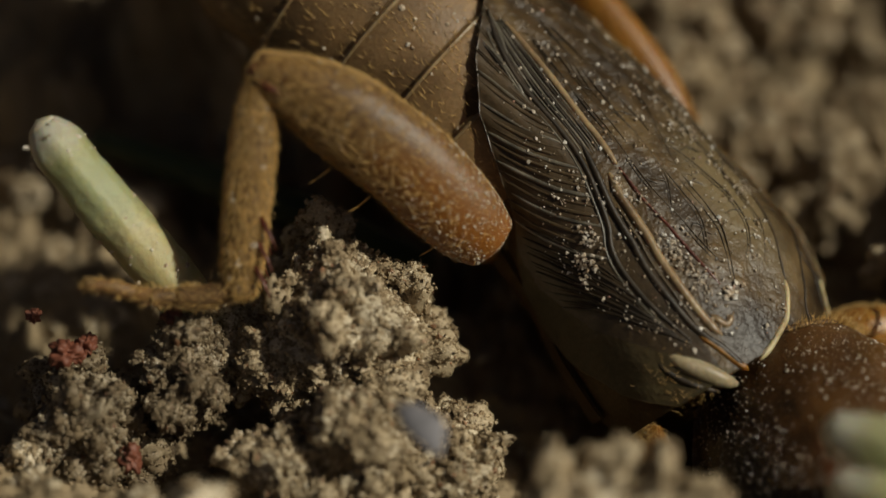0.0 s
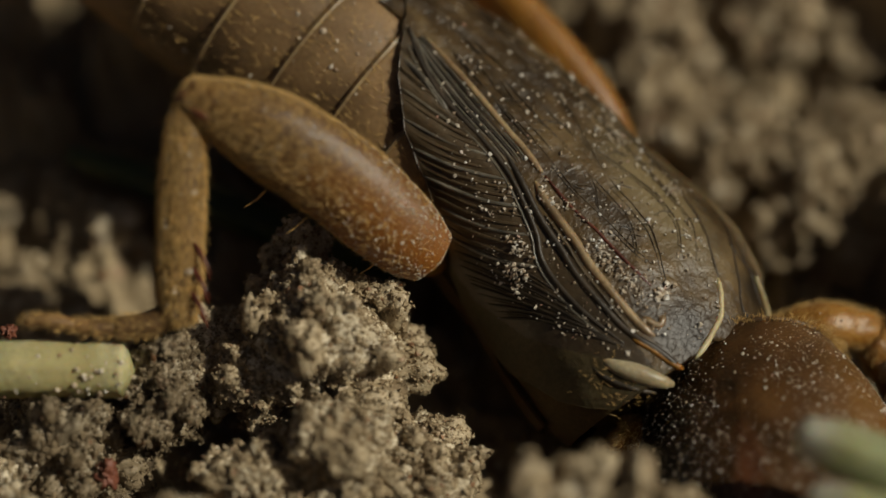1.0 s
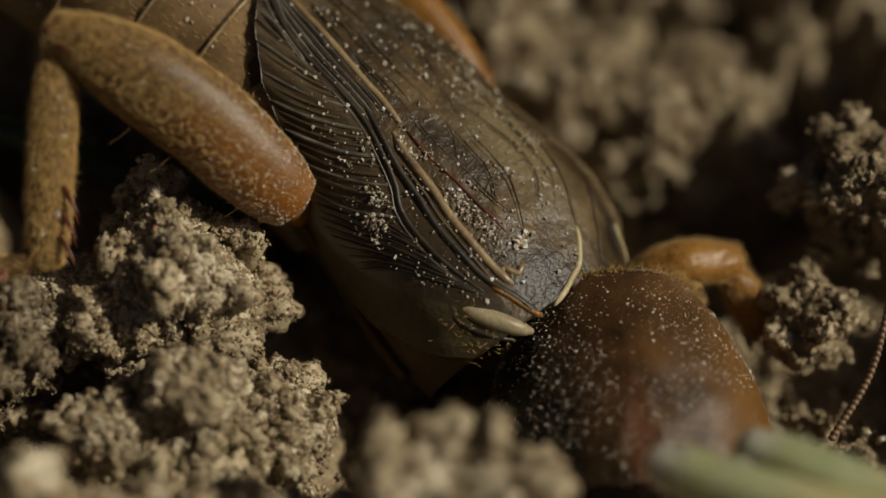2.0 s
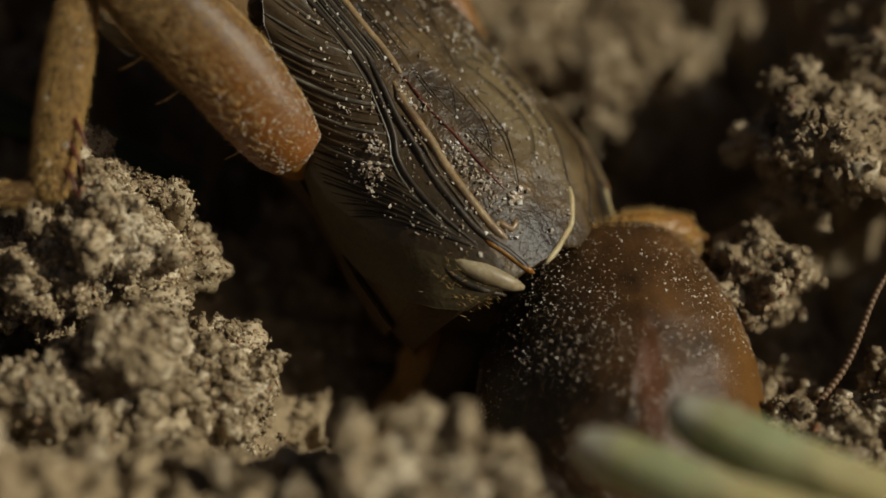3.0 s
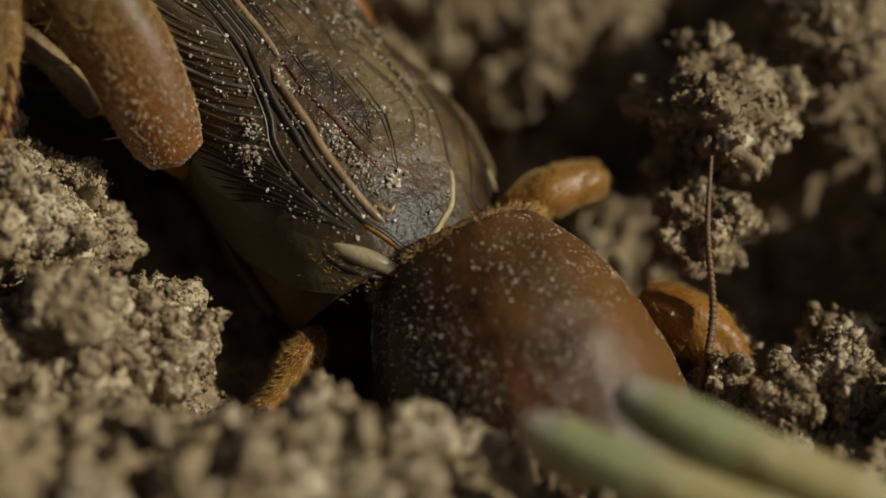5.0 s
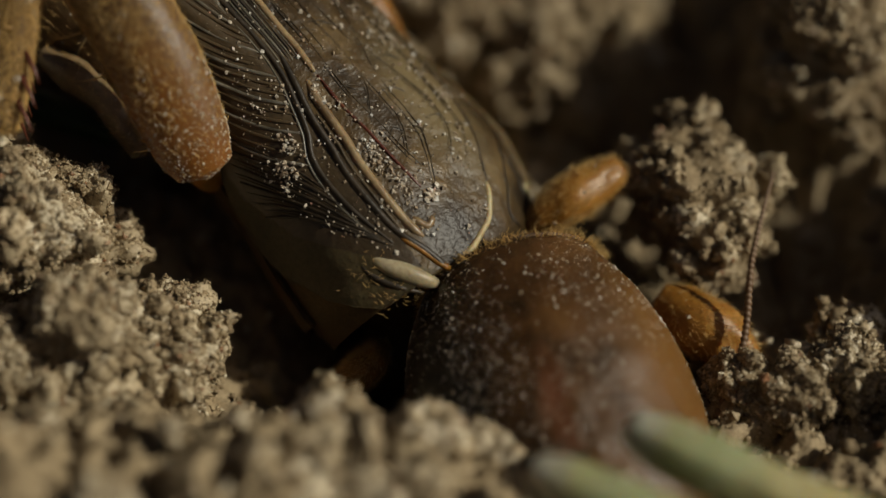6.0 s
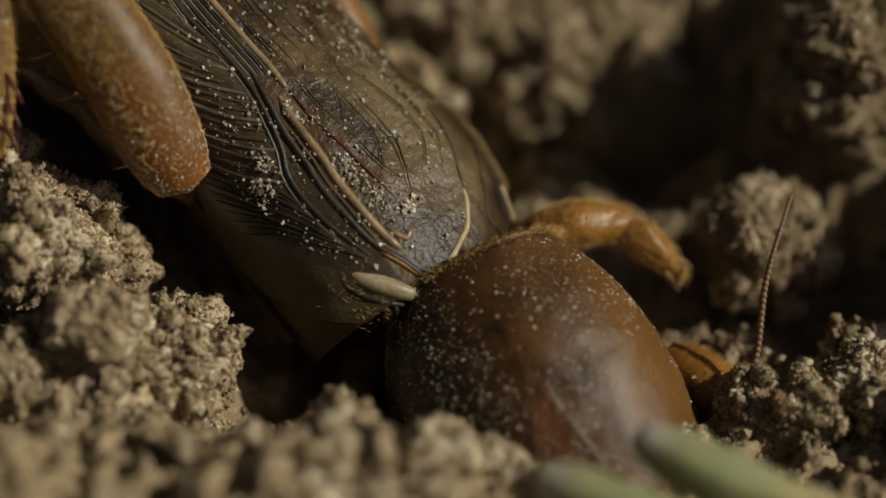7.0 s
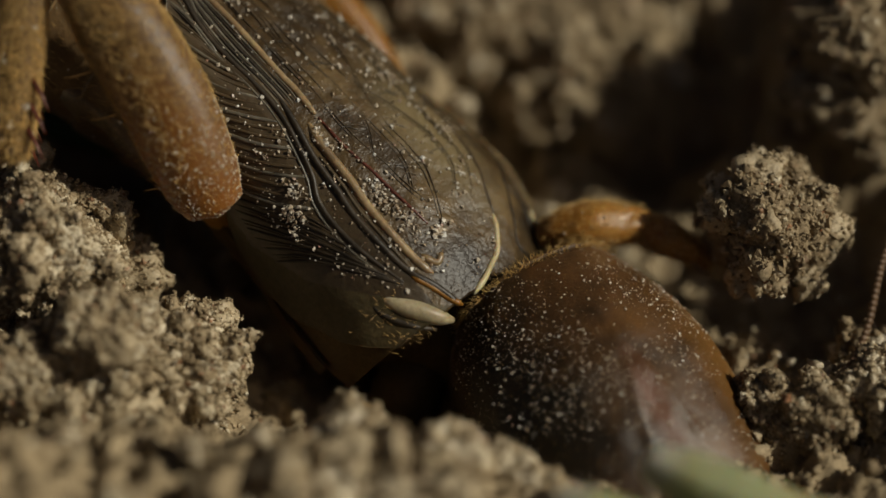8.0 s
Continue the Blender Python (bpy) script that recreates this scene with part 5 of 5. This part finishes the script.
    walk(big_clod, [(t, mm(*p)) for t, *p in [
        (0, -8.46, 0.61, 5.43, 0, 0, 0),
        (0.5, -8.63, 0.58, 5.41, 0, 0, 0),
        (1, -8.44, 0.58, 5.32, 0, 0, 0),
        (1.5, -8.35, 0.79, 5.27, 0, 0, 0),
        (3, -8.72, 1.1, 5.13, 0, 0, 0),
        (3.5, -8.81, 1.17, 5.01, 0, 0, 0),
        (4, -9.13, 1.03, 4.72, 0, 0, 0),
        (4.5, -9.37, 0.98, 4.54, 0, 0, 0),
        (6, -9.43, 0.91, 4.53, 0, 0, 0),
        (7, -9.53, 0.79, 4.5, 0, 0, 0),
        (8, -9.50, 0.68, 4.45, 0, 0, 0),
    ]])
    walk(front_clod, [(t, mm(*p)) for t, *p in [
        (0, -0.88, -6.13, 5.03, 0, 0, 0),
        (1, -0.89, -6.10, 5.06, 0, 0, 0),
        (1.5, -1.04, -6.51, 5.53, 0, 0, 0),
        (3, -0.29, -7.37, 4.71, 0, 0, 0),
        (3.5, -0.24, -7.53, 4.62, 0, 0, 0),
        (4, -0.45, -7.68, 4.47, 0, 0, 0),
        (4.5, -0.80, -8.09, 4.04, 0, 0, 10),
        (6, -1.18, -8.28, 3.84, 0, 0, 10),
        (8, -1.05, -8.15, 3.92, 0, 0, 10),
    ]])
    walk(risen_clod, [(t, mm(*p)) for t, *p in [
        (0, 6.09, 3.62, -3.23, 0, 0, 0),
        (1.5, 7.39, 3.26, -2.64, 0, 0, 0),
        (3, 9.59, 2.63, -1.54, 0, 0, 0),
        (4.5, 10.15, 1.97, -1.71, 0, 0, 0),
        (6, 10.17, 1.78, -1.97, 0, 0, 0),
        (6.8, 10.05, 2.06, -1.04, 0, 0, 0),
        (7, 9.99, 3, 2.15, 0, 0, 20),
        (7.1, 9.93, 2.57, 3.15, 0, 0, 30),
        (7.5, 9.45, 1.42, 4.53, 0, 0, 35),
        (8, 9.39, 1.44, 4.52, 0, 0, 35),
    ]])
    walk(slid_clod, [(t, mm(*p)) for t, *p in [
        (0, 7.37, 5.2, 3.97, 0, 0, 0),
        (1.5, 9.21, 5.04, 5.15, 0, 0, 0),
        (2.8, 9.77, 4.57, 5.59, 0, 0, 0),
        (3.5, 9.87, 4.38, 5.79, 0, 0, 0),
        (4, 9.53, 4.33, 5.81, 0, 0, 0),
        (4.7, 8.96, 4.43, 5.95, 0, 0, -10),
        (5.8, 7.93, 3.28, 3.63, 0, 0, -35),
        (6.2, 7.9, 3.33, 3.66, 0, 0, -35),
        (6.4, 10.35, 2.48, -4.19, 0, 0, 10),
        (8, 10.56, 2.4, -4.44, 0, 0, 10),
    ]])
    walk(sunk_clod, [(t, mm(*p)) for t, *p in [
        (0, 6.12, 2.11, 2.05, 0, 0, 0),
        (1.5, 7.78, 2.16, 3.06, 0, 0, 0),
        (2.8, 8.32, 1.81, 3.42, 0, 0, 0),
        (3.5, 8.43, 1.63, 3.52, 0, 0, 0),
        (4.7, 8.34, 1.81, 3.86, 0, 0, 0),
        (5.8, 8.57, 1.78, 2.93, 0, 0, 0),
        (6.2, 8.46, 1.73, 2.85, 0, 0, 0),
        (6.4, 9.52, 2.04, -1.77, 0, 0, 30),
        (8, 9.57, 2.28, -1.65, 0, 0, 30),
    ]])
    walk(fallen_stem, [(t, aim(a, b)) for t, a, b in [
        (0, (-15.52, 1.67, 10.81), (-11.19, -0.40, 5.44)),
        (0.2, (-15.97, 1.32, 10.47), (-11.59, -0.25, 5.69)),
        (0.3, (-16.42, 0.58, 9.97), (-12.16, -0.03, 6.06)),
        (0.4, (-18.83, -2.50, 6.68), (-13.24, -1.84, 6.13)),
        (1, (-18.77, -2.19, 6.78), (-13.04, -1.56, 6.27)),
        (1.5, (-18.87, -1.57, 6.34), (-13.11, -1.18, 6.01)),
        (8, (-19.86, -0.69, 5.53), (-14.38, -0.70, 5.35)),
    ]])
    walk(near_stem, [(t, aim(a, b)) for t, a, b in [
        (0, (3.70, -5.30, 6.46), (7.51, -6.34, 6.01)),
        (1.5, (3.57, -5.82, 6.63), (7.77, -7.06, 6.31)),
        (3, (3.04, -7.11, 6.61), (6.59, -8.67, 6.35)),
        (3.5, (3.10, -7.23, 6.61), (6.70, -8.96, 6.28)),
        (4, (3.04, -7.26, 6.64), (6.46, -8.98, 6.37)),
        (4.5, (3.17, -7.32, 6.63), (6.65, -9.10, 6.34)),
        (6, (3.08, -8.28, 5.60), (6.47, -9.97, 5.36)),
        (7, (3.03, -8.12, 5.67), (6.38, -9.75, 5.48)),
        (8, (3.11, -8.39, 5.35), (6.51, -10.00, 5.15)),
    ]])
    walk(far_stem, [(t, aim(a, b)) for t, a, b in [
        (0, (3.60, -4.00, 6.93), (8.86, -5.22, 5.96)),
        (1, (3.48, -3.98, 7.11), (8.76, -5.41, 5.96)),
        (1.5, (5.52, -4.86, 6.51), (10.39, -6.43, 5.69)),
        (3, (5.17, -6.13, 6.64), (9.62, -8.11, 5.89)),
        (3.5, (5.22, -6.28, 6.66), (9.89, -8.39, 5.89)),
        (4, (5.17, -6.28, 6.74), (9.77, -8.49, 5.95)),
        (4.5, (5.29, -6.38, 6.69), (9.83, -8.62, 5.94)),
        (6, (5.28, -7.24, 5.75), (9.17, -9.27, 5.17)),
        (7, (5.23, -7.12, 5.79), (9.06, -9.11, 5.19)),
        (8, (5.18, -7.38, 5.45), (8.97, -9.18, 5.02)),
    ]])
    walk(husk, [(t, mm(*p)) for t, *p in [
        (0, -5.47, -5.37, 7.84, 0, 0, 30),
        (0.1, -5.76, -5.62, 7.59, 10, 0, 20),
        (0.2, -6.38, -5.9, 7.37, 20, 0, 0),
        (0.3, -6.7, -6.2, 7.05, 30, 0, -15),
        (0.4, -7.65, -7.18, 6.05, 40, 0, -30),
        (0.6, -9.5, -9.48, 5.14, 40, 0, -30),
        (8, -11.53, -10.47, 3.24, 40, 0, -30),
    ]])


motions()
